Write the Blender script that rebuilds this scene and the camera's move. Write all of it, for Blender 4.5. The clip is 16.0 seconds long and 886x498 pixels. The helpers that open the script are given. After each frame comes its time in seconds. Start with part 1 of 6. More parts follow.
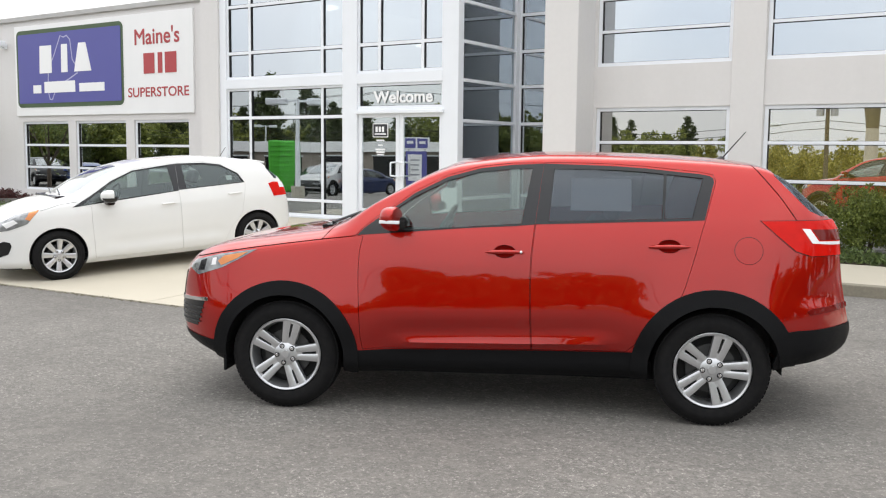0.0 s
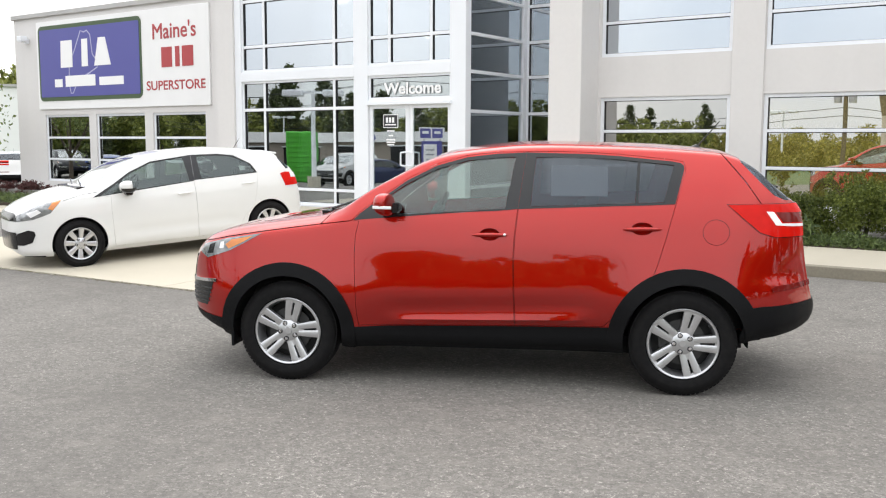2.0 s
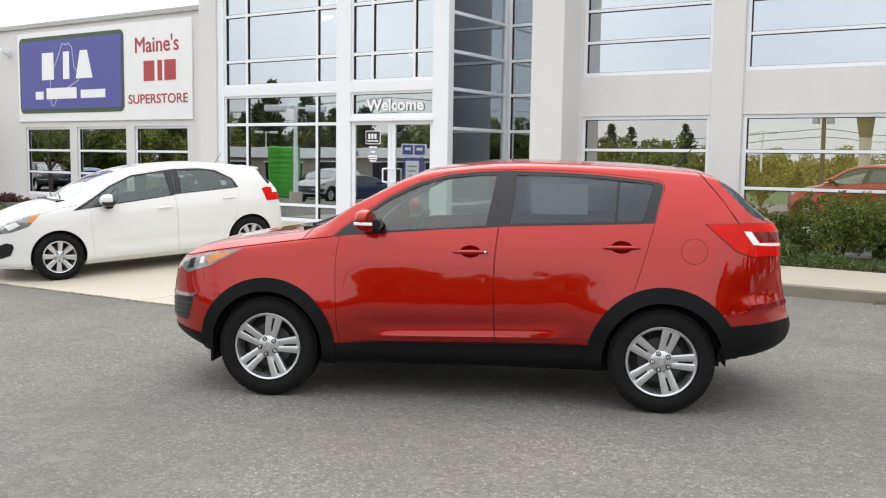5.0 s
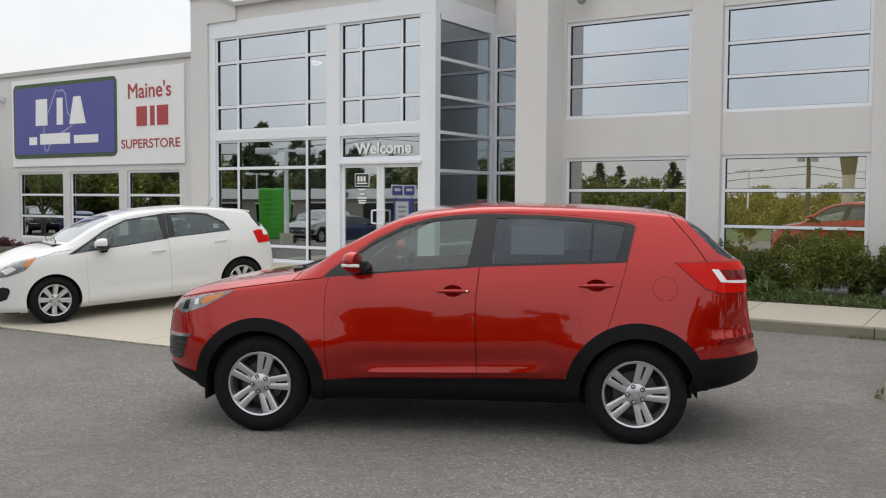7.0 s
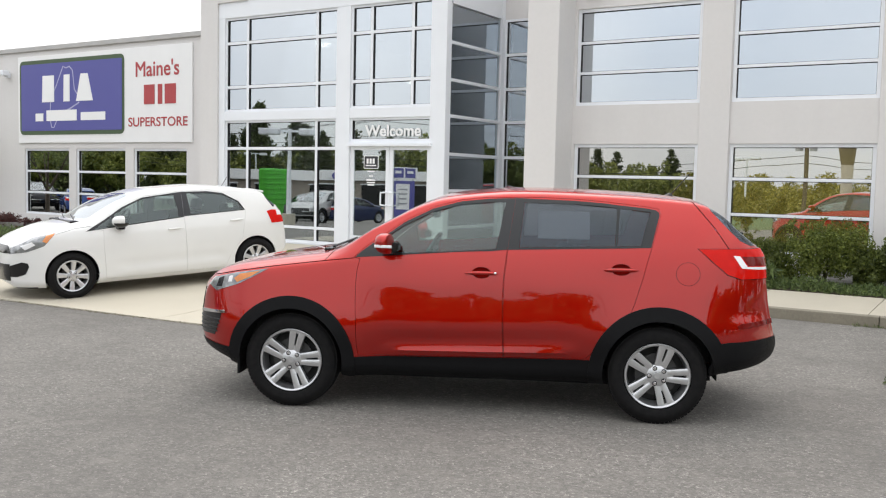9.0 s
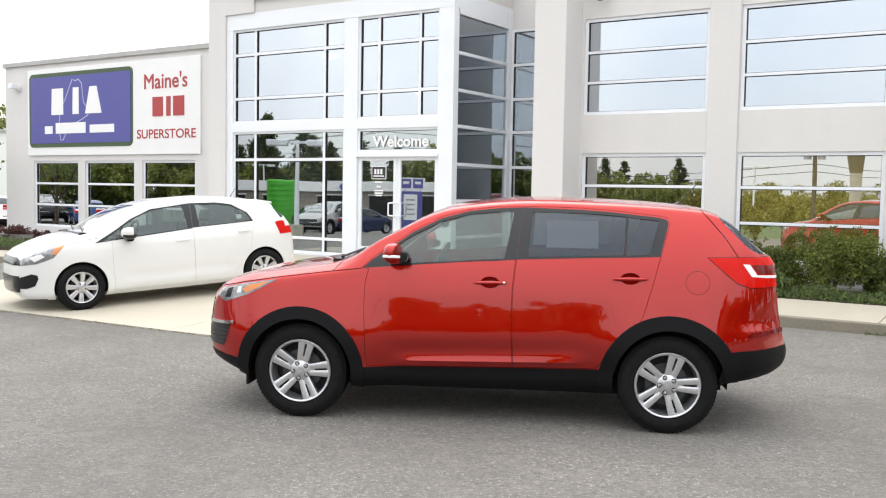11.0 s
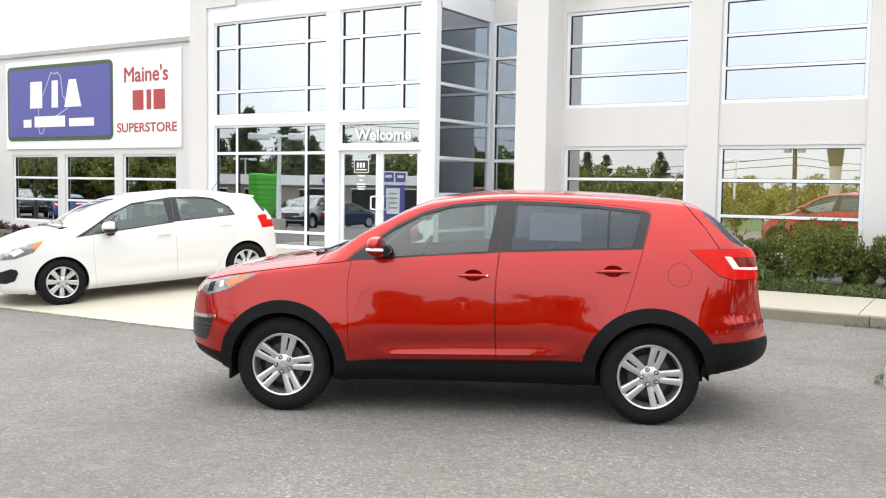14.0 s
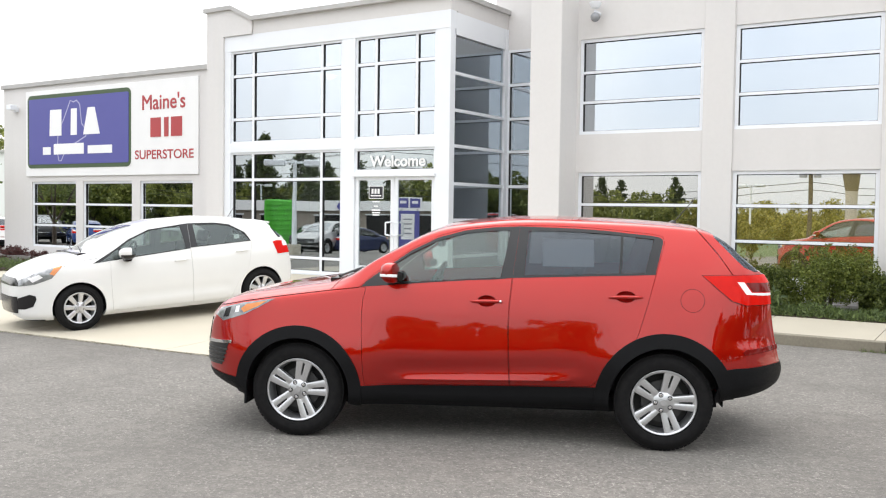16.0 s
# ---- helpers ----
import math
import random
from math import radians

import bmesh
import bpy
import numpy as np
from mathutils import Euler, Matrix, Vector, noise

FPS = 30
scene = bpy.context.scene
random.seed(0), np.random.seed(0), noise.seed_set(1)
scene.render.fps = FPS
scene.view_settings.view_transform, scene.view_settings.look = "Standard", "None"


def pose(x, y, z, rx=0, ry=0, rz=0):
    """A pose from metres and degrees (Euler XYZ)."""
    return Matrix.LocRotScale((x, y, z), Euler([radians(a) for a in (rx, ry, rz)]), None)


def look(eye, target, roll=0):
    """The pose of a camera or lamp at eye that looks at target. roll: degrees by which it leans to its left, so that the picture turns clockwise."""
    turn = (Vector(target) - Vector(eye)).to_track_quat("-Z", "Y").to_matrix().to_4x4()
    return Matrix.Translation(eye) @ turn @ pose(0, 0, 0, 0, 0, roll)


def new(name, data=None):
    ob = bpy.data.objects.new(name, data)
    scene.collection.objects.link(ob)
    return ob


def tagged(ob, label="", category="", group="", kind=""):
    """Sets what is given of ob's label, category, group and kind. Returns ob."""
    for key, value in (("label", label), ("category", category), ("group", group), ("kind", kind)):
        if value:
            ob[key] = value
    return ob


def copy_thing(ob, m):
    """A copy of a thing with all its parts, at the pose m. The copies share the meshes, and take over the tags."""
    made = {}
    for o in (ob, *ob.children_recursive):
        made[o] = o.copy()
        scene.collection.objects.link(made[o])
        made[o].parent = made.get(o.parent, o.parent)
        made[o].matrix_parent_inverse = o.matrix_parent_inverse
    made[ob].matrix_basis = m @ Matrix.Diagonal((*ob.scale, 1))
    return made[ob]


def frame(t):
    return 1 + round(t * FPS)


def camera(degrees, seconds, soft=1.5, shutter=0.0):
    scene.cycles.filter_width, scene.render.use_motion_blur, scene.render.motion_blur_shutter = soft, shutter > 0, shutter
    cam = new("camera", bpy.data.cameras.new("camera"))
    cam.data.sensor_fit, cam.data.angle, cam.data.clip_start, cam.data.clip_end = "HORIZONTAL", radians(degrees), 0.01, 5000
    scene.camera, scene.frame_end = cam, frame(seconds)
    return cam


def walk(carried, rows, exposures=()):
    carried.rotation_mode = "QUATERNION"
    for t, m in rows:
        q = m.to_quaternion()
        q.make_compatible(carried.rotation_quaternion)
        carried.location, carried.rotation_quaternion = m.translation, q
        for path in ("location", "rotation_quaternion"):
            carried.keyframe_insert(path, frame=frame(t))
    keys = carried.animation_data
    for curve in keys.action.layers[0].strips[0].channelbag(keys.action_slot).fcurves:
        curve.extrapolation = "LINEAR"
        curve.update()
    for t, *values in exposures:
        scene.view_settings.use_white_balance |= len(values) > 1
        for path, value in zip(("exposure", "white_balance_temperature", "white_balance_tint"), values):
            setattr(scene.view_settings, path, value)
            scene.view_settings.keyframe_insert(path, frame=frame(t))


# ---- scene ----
cam = camera(50.8, 16.0, 1.15)
PATH = [
    (0, (0.766, -0.391, 1.631), (-0.329, 1.27, 1.425), 0.6),
    (0.5, (0.995, -0.37, 1.626), (-0.144, 1.262, 1.428), 1.5),
    (1, (1.114, -0.442, 1.635), (-0.036, 1.18, 1.42), 0.8),
    (1.5, (1.163, -0.577, 1.636), (0.014, 1.044, 1.407), 0.2),
    (2, (1.177, -0.653, 1.636), (0.049, 0.982, 1.408), 0.2),
    (2.5, (1.161, -0.648, 1.631), (0.058, 1.007, 1.417), 0.5),
    (3, (1.139, -0.608, 1.631), (0.031, 1.044, 1.421), -0.2),
    (3.5, (1.158, -0.628, 1.634), (0.046, 1.021, 1.427), 0.2),
    (4, (1.178, -0.628, 1.636), (0.07, 1.025, 1.436), 0.2),
    (4.2, (1.166, -0.611, 1.635), (0.059, 1.042, 1.431), 0.4),
    (6.3, (1.322, -0.816, 1.661), (0.231, 0.855, 1.525), 1.2),
    (6.5, (1.349, -0.826, 1.664), (0.253, 0.843, 1.542), 0.7),
    (7, (1.409, -0.901, 1.672), (0.323, 0.775, 1.564), 0.3),
    (7.5, (1.386, -0.986, 1.676), (0.325, 0.705, 1.557), -0.3),
    (8, (1.34, -1.1, 1.672), (0.301, 0.602, 1.522), 0.6),
    (8.5, (1.311, -1.143, 1.671), (0.245, 0.541, 1.501), 1.3),
    (9, (1.301, -1.189, 1.675), (0.226, 0.492, 1.531), 1.3),
    (11.5, (1.291, -1.185, 1.669), (0.201, 0.487, 1.547), 1.0),
    (12, (1.289, -1.186, 1.667), (0.198, 0.485, 1.54), 1.2),
    (12.5, (1.304, -1.192, 1.664), (0.221, 0.483, 1.521), 1.2),
    (13, (1.297, -1.185, 1.664), (0.223, 0.496, 1.518), 0.9),
    (13.5, (1.294, -1.19, 1.665), (0.22, 0.491, 1.523), 1.0),
    (14, (1.29, -1.188, 1.666), (0.232, 0.504, 1.531), 0.9),
    (14.5, (1.306, -1.181, 1.668), (0.259, 0.517, 1.536), 0.8),
    (15, (1.308, -1.178, 1.67), (0.262, 0.522, 1.545), 0.7),
    (15.5, (1.264, -1.142, 1.671), (0.205, 0.553, 1.587), 1.0),
    (16, (1.325, -1.226, 1.672), (0.238, 0.451, 1.591), 0.8),
]
walk(cam, [(t, look(eye, target, roll)) for t, eye, target, roll in PATH], [(0,0.49),(0.5,0.67),(1.5,0.65),(2.5,0.57),(4,0.52),(6.5,0.11),(7,-0.11),(7.5,-0.17),(8,-0.08),(8.5,0.1),(9,0.37),(11.5,0.69),(12,0.57),(12.5,0.45),(13,0.62),(13.5,0.86),(14,0.87),(14.5,0.84),(15,0.76),(16,0.73)])

# ---- world and light ----
world = bpy.data.worlds.new("overcast_sky")
scene.world = world
world.use_nodes = True
wn, wl = world.node_tree.nodes, world.node_tree.links
wn.clear()
w_out = wn.new("ShaderNodeOutputWorld")
w_bg = wn.new("ShaderNodeBackground")
w_sky = wn.new("ShaderNodeTexSky")
w_sky.sky_type = "NISHITA"
w_sky.sun_disc = False
SUN_UP, SUN_ROUND = 58.0, 333.0
w_sky.sun_elevation, w_sky.sun_rotation = radians(SUN_UP), radians(SUN_ROUND)
w_sky.dust_density = 3.0
w_dim = wn.new("ShaderNodeVectorMath")
w_dim.operation = "SCALE"
w_dim.inputs["Scale"].default_value = 0.16
w_cloud = wn.new("ShaderNodeTexNoise")
w_cloud.inputs["Scale"].default_value = 2.4
w_cloud.inputs["Detail"].default_value = 5.0
w_co = wn.new("ShaderNodeTexCoord")
w_ramp = wn.new("ShaderNodeValToRGB")
w_ramp.color_ramp.elements[0].position = 0.3
w_ramp.color_ramp.elements[0].color = (1.2, 1.24, 1.3, 1)
w_ramp.color_ramp.elements[1].position = 0.7
w_ramp.color_ramp.elements[1].color = (1.66, 1.63, 1.58, 1)
w_mix = wn.new("ShaderNodeMix")
w_mix.data_type = "RGBA"
w_mix.inputs[0].default_value = 0.82
wl.new(w_co.outputs["Generated"], w_cloud.inputs["Vector"])
wl.new(w_cloud.outputs["Fac"], w_ramp.inputs["Fac"])
wl.new(w_sky.outputs["Color"], w_dim.inputs[0])
wl.new(w_dim.outputs["Vector"], w_mix.inputs[6])
wl.new(w_ramp.outputs["Color"], w_mix.inputs[7])
# an overcast sky is brighter overhead than at the horizon
w_xyz = wn.new("ShaderNodeSeparateXYZ")
w_rise = wn.new("ShaderNodeMapRange")
w_rise.inputs["To Min"].default_value, w_rise.inputs["To Max"].default_value = 0.66, 1.28
w_scale = wn.new("ShaderNodeVectorMath")
w_scale.operation = "SCALE"
wl.new(w_co.outputs["Generated"], w_xyz.inputs[0])
wl.new(w_xyz.outputs["Z"], w_rise.inputs["Value"])
wl.new(w_mix.outputs[2], w_scale.inputs[0])
wl.new(w_rise.outputs["Result"], w_scale.inputs["Scale"])
wl.new(w_scale.outputs["Vector"], w_bg.inputs["Color"])
w_bg.inputs["Strength"].default_value = 1.0
wl.new(w_bg.outputs["Background"], w_out.inputs["Surface"])

sun = new("sun", bpy.data.lights.new("sun", "SUN"))
sun.data.energy, sun.data.angle, sun.data.color = 0.4, radians(60), (1.0, 0.96, 0.9)
SUN_WAY = Vector((math.sin(radians(SUN_ROUND)) * math.cos(radians(SUN_UP)), math.cos(radians(SUN_ROUND)) * math.cos(radians(SUN_UP)), math.sin(radians(SUN_UP))))
sun.matrix_world = look(SUN_WAY * 40, (0, 0, 0))


# ---- materials ----
def shader(name, color, rough=0.6, metal=0.0, vary=0.0, scale=8.0, tint=None, bump=0.0, bump_scale=60.0, coat=0.0, spec=0.5, stain=0.0, stain_scale=0.7, piece=0.0, streak=0.0):
    """A surface with grain and stains at two sizes; piece: brightness change from piece to piece; streak: vertical run marks."""
    m = bpy.data.materials.new(name)
    m.use_nodes = True
    n, l = m.node_tree.nodes, m.node_tree.links
    b = n["Principled BSDF"]
    b.inputs["Base Color"].default_value = (*color, 1)
    b.inputs["Roughness"].default_value = rough
    b.inputs["Metallic"].default_value = metal
    b.inputs["Coat Weight"].default_value = coat
    b.inputs["Coat Roughness"].default_value = 0.02
    b.inputs["Specular IOR Level"].default_value = spec
    co = n.new("ShaderNodeTexCoord")
    where = co.outputs["Object"]
    col = None
    if vary or stain or piece or streak:
        rgb = n.new("ShaderNodeRGB")
        rgb.outputs[0].default_value = (*color, 1)
        col = rgb.outputs[0]

        def blend(fac, other, socket, mode="MIX"):
            x = n.new("ShaderNodeMix")
            x.data_type = "RGBA"
            x.blend_type = mode
            l.new(fac, x.inputs[0])
            l.new(socket, x.inputs[6])
            x.inputs[7].default_value = (*other, 1)
            return x.outputs[2]

        def spots(size, lo, hi, amount, detail=4.0, stretch=None):
            t = n.new("ShaderNodeTexNoise")
            t.inputs["Scale"].default_value = size
            t.inputs["Detail"].default_value = detail
            src = where
            if stretch:
                mp = n.new("ShaderNodeMapping")
                mp.inputs["Scale"].default_value = stretch
                l.new(where, mp.inputs["Vector"])
                src = mp.outputs["Vector"]
            l.new(src, t.inputs["Vector"])
            r = n.new("ShaderNodeMapRange")
            r.inputs["From Min"].default_value, r.inputs["From Max"].default_value = lo, hi
            r.inputs["To Max"].default_value = amount
            l.new(t.outputs["Fac"], r.inputs["Value"])
            return r.outputs["Result"]

        if vary:
            col = blend(spots(scale, 0.35, 0.7, vary), tint or tuple(c * 0.5 for c in color), col)
        if stain:
            col = blend(spots(stain_scale, 0.42, 0.72, stain, 6.0), tuple(c * 0.55 for c in color), col)
        if streak:
            col = blend(spots(2.5, 0.45, 0.75, streak, 4.0, (1.0, 1.0, 0.06)), tuple(c * 0.62 for c in color), col)
        if piece:
            info = n.new("ShaderNodeObjectInfo")
            r = n.new("ShaderNodeMapRange")
            r.inputs["To Max"].default_value = piece
            l.new(info.outputs["Random"], r.inputs["Value"])
            col = blend(r.outputs["Result"], tuple(c * 0.4 for c in color), col)
        l.new(col, b.inputs["Base Color"])
    if bump:
        t = n.new("ShaderNodeTexNoise")
        t.inputs["Scale"].default_value = bump_scale
        t.inputs["Detail"].default_value = 3.0
        l.new(where, t.inputs["Vector"])
        u = n.new("ShaderNodeBump")
        u.inputs["Strength"].default_value = bump
        u.inputs["Distance"].default_value = 0.01
        l.new(t.outputs["Fac"], u.inputs["Height"])
        l.new(u.outputs["Normal"], b.inputs["Normal"])
    return m


def glass(name, gloss_color, gloss, through_color, ripple=0.0, matte=None):
    """Pane: a mirror part that grows with the grazing angle, over a tinted clear part, slightly wavy."""
    m = bpy.data.materials.new(name)
    m.use_nodes = True
    n, l = m.node_tree.nodes, m.node_tree.links
    n.remove(n["Principled BSDF"])
    g = n.new("ShaderNodeBsdfGlossy")
    g.inputs["Color"].default_value = (*gloss_color, 1)
    g.inputs["Roughness"].default_value = 0.0
    t = n.new("ShaderNodeBsdfTransparent")
    t.inputs["Color"].default_value = (*through_color, 1)
    fr = n.new("ShaderNodeFresnel")
    fr.inputs["IOR"].default_value = 1.45
    add = n.new("ShaderNodeMath")
    add.operation = "ADD"
    add.use_clamp = True
    add.inputs[1].default_value = gloss
    l.new(fr.outputs[0], add.inputs[0])
    x = n.new("ShaderNodeMixShader")
    l.new(add.outputs[0], x.inputs[0])
    l.new(t.outputs[0], x.inputs[1])
    l.new(g.outputs[0], x.inputs[2])
    out = x.outputs[0]
    # mixes an even matte colour over the mirror and clear parts
    if matte:
        matte_part = n.new("ShaderNodeBsdfDiffuse")
        matte_part.inputs["Color"].default_value = (*matte, 1)
        y = n.new("ShaderNodeMixShader")
        y.inputs[0].default_value = 0.11
        l.new(out, y.inputs[1])
        l.new(matte_part.outputs[0], y.inputs[2])
        out = y.outputs[0]
    l.new(out, n["Material Output"].inputs["Surface"])
    if ripple:
        co = n.new("ShaderNodeTexCoord")
        w = n.new("ShaderNodeTexNoise")
        w.inputs["Scale"].default_value = 0.9
        w.inputs["Detail"].default_value = 1.0
        u = n.new("ShaderNodeBump")
        u.inputs["Strength"].default_value = 1.0
        u.inputs["Distance"].default_value = ripple
        l.new(co.outputs["Object"], w.inputs["Vector"])
        l.new(w.outputs["Fac"], u.inputs["Height"])
        l.new(u.outputs["Normal"], g.inputs["Normal"])
    return m


def asphalt(name):
    """Worn asphalt: stones of many greys in a dark binder, with stains and dusty patches."""
    m = bpy.data.materials.new(name)
    m.use_nodes = True
    n, l = m.node_tree.nodes, m.node_tree.links
    b = n["Principled BSDF"]
    b.inputs["Roughness"].default_value = 0.88
    b.inputs["Specular IOR Level"].default_value = 0.25
    co = n.new("ShaderNodeTexCoord")
    stones = n.new("ShaderNodeTexVoronoi")
    stones.inputs["Scale"].default_value = 52.0
    fine = n.new("ShaderNodeTexVoronoi")
    fine.inputs["Scale"].default_value = 140.0
    bw = n.new("ShaderNodeSeparateColor")
    bw2 = n.new("ShaderNodeSeparateColor")
    ramp = n.new("ShaderNodeValToRGB")
    e = ramp.color_ramp.elements
    e[0].position, e[0].color = 0.0, (0.112, 0.106, 0.097, 1)
    e[1].position, e[1].color = 1.0, (0.45, 0.424, 0.386, 1)
    mid = e.new(0.78)
    mid.color = (0.226, 0.215, 0.198, 1)
    add = n.new("ShaderNodeMath")
    add.operation = "MULTIPLY_ADD"
    add.inputs[1].default_value = 0.5
    half = n.new("ShaderNodeMath")
    half.operation = "MULTIPLY"
    half.inputs[1].default_value = 0.5
    for t in (stones, fine):
        l.new(co.outputs["Object"], t.inputs["Vector"])
    l.new(stones.outputs["Color"], bw.inputs[0])
    l.new(fine.outputs["Color"], bw2.inputs[0])
    l.new(bw2.outputs[0], half.inputs[0])
    l.new(bw.outputs[0], add.inputs[0])
    l.new(half.outputs[0], add.inputs[2])
    l.new(add.outputs[0], ramp.inputs["Fac"])
    col = ramp.outputs["Color"]
    for size, lo, hi, amount, tone in ((0.28, 0.45, 0.62, 0.4, (0.115, 0.108, 0.1)), (1.1, 0.42, 0.75, 0.4, (0.12, 0.113, 0.104)), (4.5, 0.5, 0.8, 0.4, (0.26, 0.245, 0.22)), (17.0, 0.52, 0.75, 0.4, (0.1, 0.094, 0.087))):
        t = n.new("ShaderNodeTexNoise")
        t.inputs["Scale"].default_value = size
        t.inputs["Detail"].default_value = 6.0
        r = n.new("ShaderNodeMapRange")
        r.inputs["From Min"].default_value, r.inputs["From Max"].default_value, r.inputs["To Max"].default_value = lo, hi, amount
        x = n.new("ShaderNodeMix")
        x.data_type = "RGBA"
        x.inputs[7].default_value = (*tone, 1)
        l.new(co.outputs["Object"], t.inputs["Vector"])
        l.new(t.outputs["Fac"], r.inputs["Value"])
        l.new(r.outputs["Result"], x.inputs[0])
        l.new(col, x.inputs[6])
        col = x.outputs[2]
    l.new(col, b.inputs["Base Color"])
    u = n.new("ShaderNodeBump")
    u.inputs["Strength"].default_value = 0.5
    u.inputs["Distance"].default_value = 0.006
    l.new(stones.outputs["Distance"], u.inputs["Height"])
    l.new(u.outputs["Normal"], b.inputs["Normal"])
    return m


def glow(name, color, strength):
    m = bpy.data.materials.new(name)
    m.use_nodes = True
    b = m.node_tree.nodes["Principled BSDF"]
    b.inputs["Base Color"].default_value = (*color, 1)
    b.inputs["Emission Color"].default_value = (*color, 1)
    b.inputs["Emission Strength"].default_value = strength
    return m


def leaf_shader(name, dark, light):
    m = bpy.data.materials.new(name)
    m.use_nodes = True
    n, l = m.node_tree.nodes, m.node_tree.links
    b = n["Principled BSDF"]
    b.inputs["Roughness"].default_value = 0.55
    geo = n.new("ShaderNodeNewGeometry")
    r = n.new("ShaderNodeValToRGB")
    r.color_ramp.elements[0].color = (*dark, 1)
    r.color_ramp.elements[1].color = (*light, 1)
    l.new(geo.outputs["Random Per Island"], r.inputs["Fac"])
    l.new(r.outputs["Color"], b.inputs["Base Color"])
    tr = n.new("ShaderNodeBsdfTranslucent")
    l.new(r.outputs["Color"], tr.inputs["Color"])
    x = n.new("ShaderNodeMixShader")
    x.inputs[0].default_value = 0.3
    l.new(b.outputs[0], x.inputs[1])
    l.new(tr.outputs[0], x.inputs[2])
    l.new(x.outputs[0], n["Material Output"].inputs["Surface"])
    return m


M_STUCCO = shader("grey_stucco", (0.7, 0.683, 0.674), 0.85, vary=0.04, scale=14, bump=0.25, bump_scale=180, stain=0.07, stain_scale=0.4, streak=0.07)
M_COPING = shader("coping_metal", (0.46, 0.45, 0.44), 0.45, vary=0.2, scale=3, streak=0.1)
M_WHITE_FRAME = shader("white_aluminium", (0.81, 0.835, 0.875), 0.35, vary=0.05, scale=2, stain=0.05)
M_WHITE_SIGN = shader("white_sign_board", (0.84, 0.84, 0.84), 0.45, vary=0.04, scale=2, streak=0.05)
M_BLUE_SIGN = shader("blue_sign_vinyl", (0.085, 0.085, 0.32), 0.45, vary=0.12, scale=1.2, tint=(0.12, 0.12, 0.36))
M_GREEN_SIGN = shader("green_sign_border", (0.06, 0.1, 0.045), 0.5, vary=0.2, scale=3)
M_RED_LETTER = shader("red_letters", (0.42, 0.05, 0.055), 0.4, vary=0.1, scale=5)
M_WHITE_LETTER = shader("white_letters", (0.86, 0.86, 0.86), 0.4, vary=0.03, scale=5)
M_PALE_LINE = shader("pale_outline", (0.42, 0.42, 0.6), 0.5, vary=0.1)
M_PANE = glass("coated_pane", (0.88, 0.935, 1.0), 0.57, (0.5, 0.52, 0.5), 0.0011)
M_PANE_CLEAR = glass("clear_pane", (0.9, 0.95, 0.97), 0.4, (0.62, 0.66, 0.64), 0.0008)
M_PANE_WING = glass("wing_pane", (0.92, 0.96, 0.96), 0.52, (0.6, 0.63, 0.6), 0.0009)
M_PANE_SIDE = glass("side_pane", (0.84, 0.92, 1.0), 0.3, (0.66, 0.64, 0.56), 0.0008)
M_PANE_LOW = glass("low_pane", (0.95, 0.95, 0.93), 0.46, (0.5, 0.5, 0.45), 0.0011)
M_PANE_MATTE = glass("matte_tint_pane", (0.97, 0.99, 1.0), 0.6, (0.4, 0.36, 0.22), 0.0013, (0.6, 0.5, 0.11))
M_GASKET_SHADE = shader("dark_gasket_shade", (0.03, 0.03, 0.032), 0.7, vary=0.2, spec=0.2)
M_ROOM = shader("room_plaster", (0.34, 0.33, 0.31), 0.9, vary=0.15, scale=2, stain=0.2)
M_ROOM_FLOOR = shader("room_tile", (0.2, 0.19, 0.18), 0.4, vary=0.2, scale=3)
M_ASPHALT = asphalt("grey_asphalt")
M_CONCRETE = shader("concrete_apron", (0.48, 0.44, 0.355), 0.85, vary=0.16, scale=40, bump=0.3, bump_scale=150, stain=0.16, stain_scale=0.9, tint=(0.42, 0.39, 0.33))
M_KERB = shader("kerb_granite", (0.27, 0.245, 0.19), 0.85, vary=0.35, scale=30, bump=0.5, bump_scale=90, stain=0.3, stain_scale=2.0, piece=0.15)
M_SOIL = shader("bark_mulch", (0.06, 0.042, 0.03), 0.95, vary=0.5, scale=40, bump=1.0, bump_scale=70)
M_GRASS = shader("verge_grass", (0.07, 0.12, 0.035), 0.9, vary=0.5, scale=30, bump=0.8, bump_scale=80, stain=0.3, tint=(0.12, 0.15, 0.05))
M_BARK = shader("bark", (0.12, 0.095, 0.075), 0.9, vary=0.5, scale=18, bump=0.8, bump_scale=40)
M_LEAF = leaf_shader("shrub_leaf", (0.035, 0.052, 0.01), (0.155, 0.19, 0.035))
M_LEAF_LOW = leaf_shader("juniper_leaf", (0.045, 0.075, 0.022), (0.18, 0.24, 0.075))
M_LEAF_TREE = leaf_shader("broad_leaf", (0.09, 0.115, 0.028), (0.34, 0.36, 0.09))
M_LEAF_PINE = leaf_shader("pine_needle", (0.032, 0.048, 0.018), (0.13, 0.155, 0.06))
M_LEAF_RED = leaf_shader("barberry_leaf", (0.035, 0.012, 0.012), (0.13, 0.04, 0.035))
M_STEEL = shader("galvanised_steel", (0.45, 0.46, 0.47), 0.45, metal=0.6, vary=0.15, scale=6)
M_DARK = shader("dark_rubber", (0.02, 0.02, 0.02), 0.7, vary=0.2, scale=20)
M_LAMP = glow("ceiling_lamp_glow", (1.0, 0.97, 0.9), 5.0)


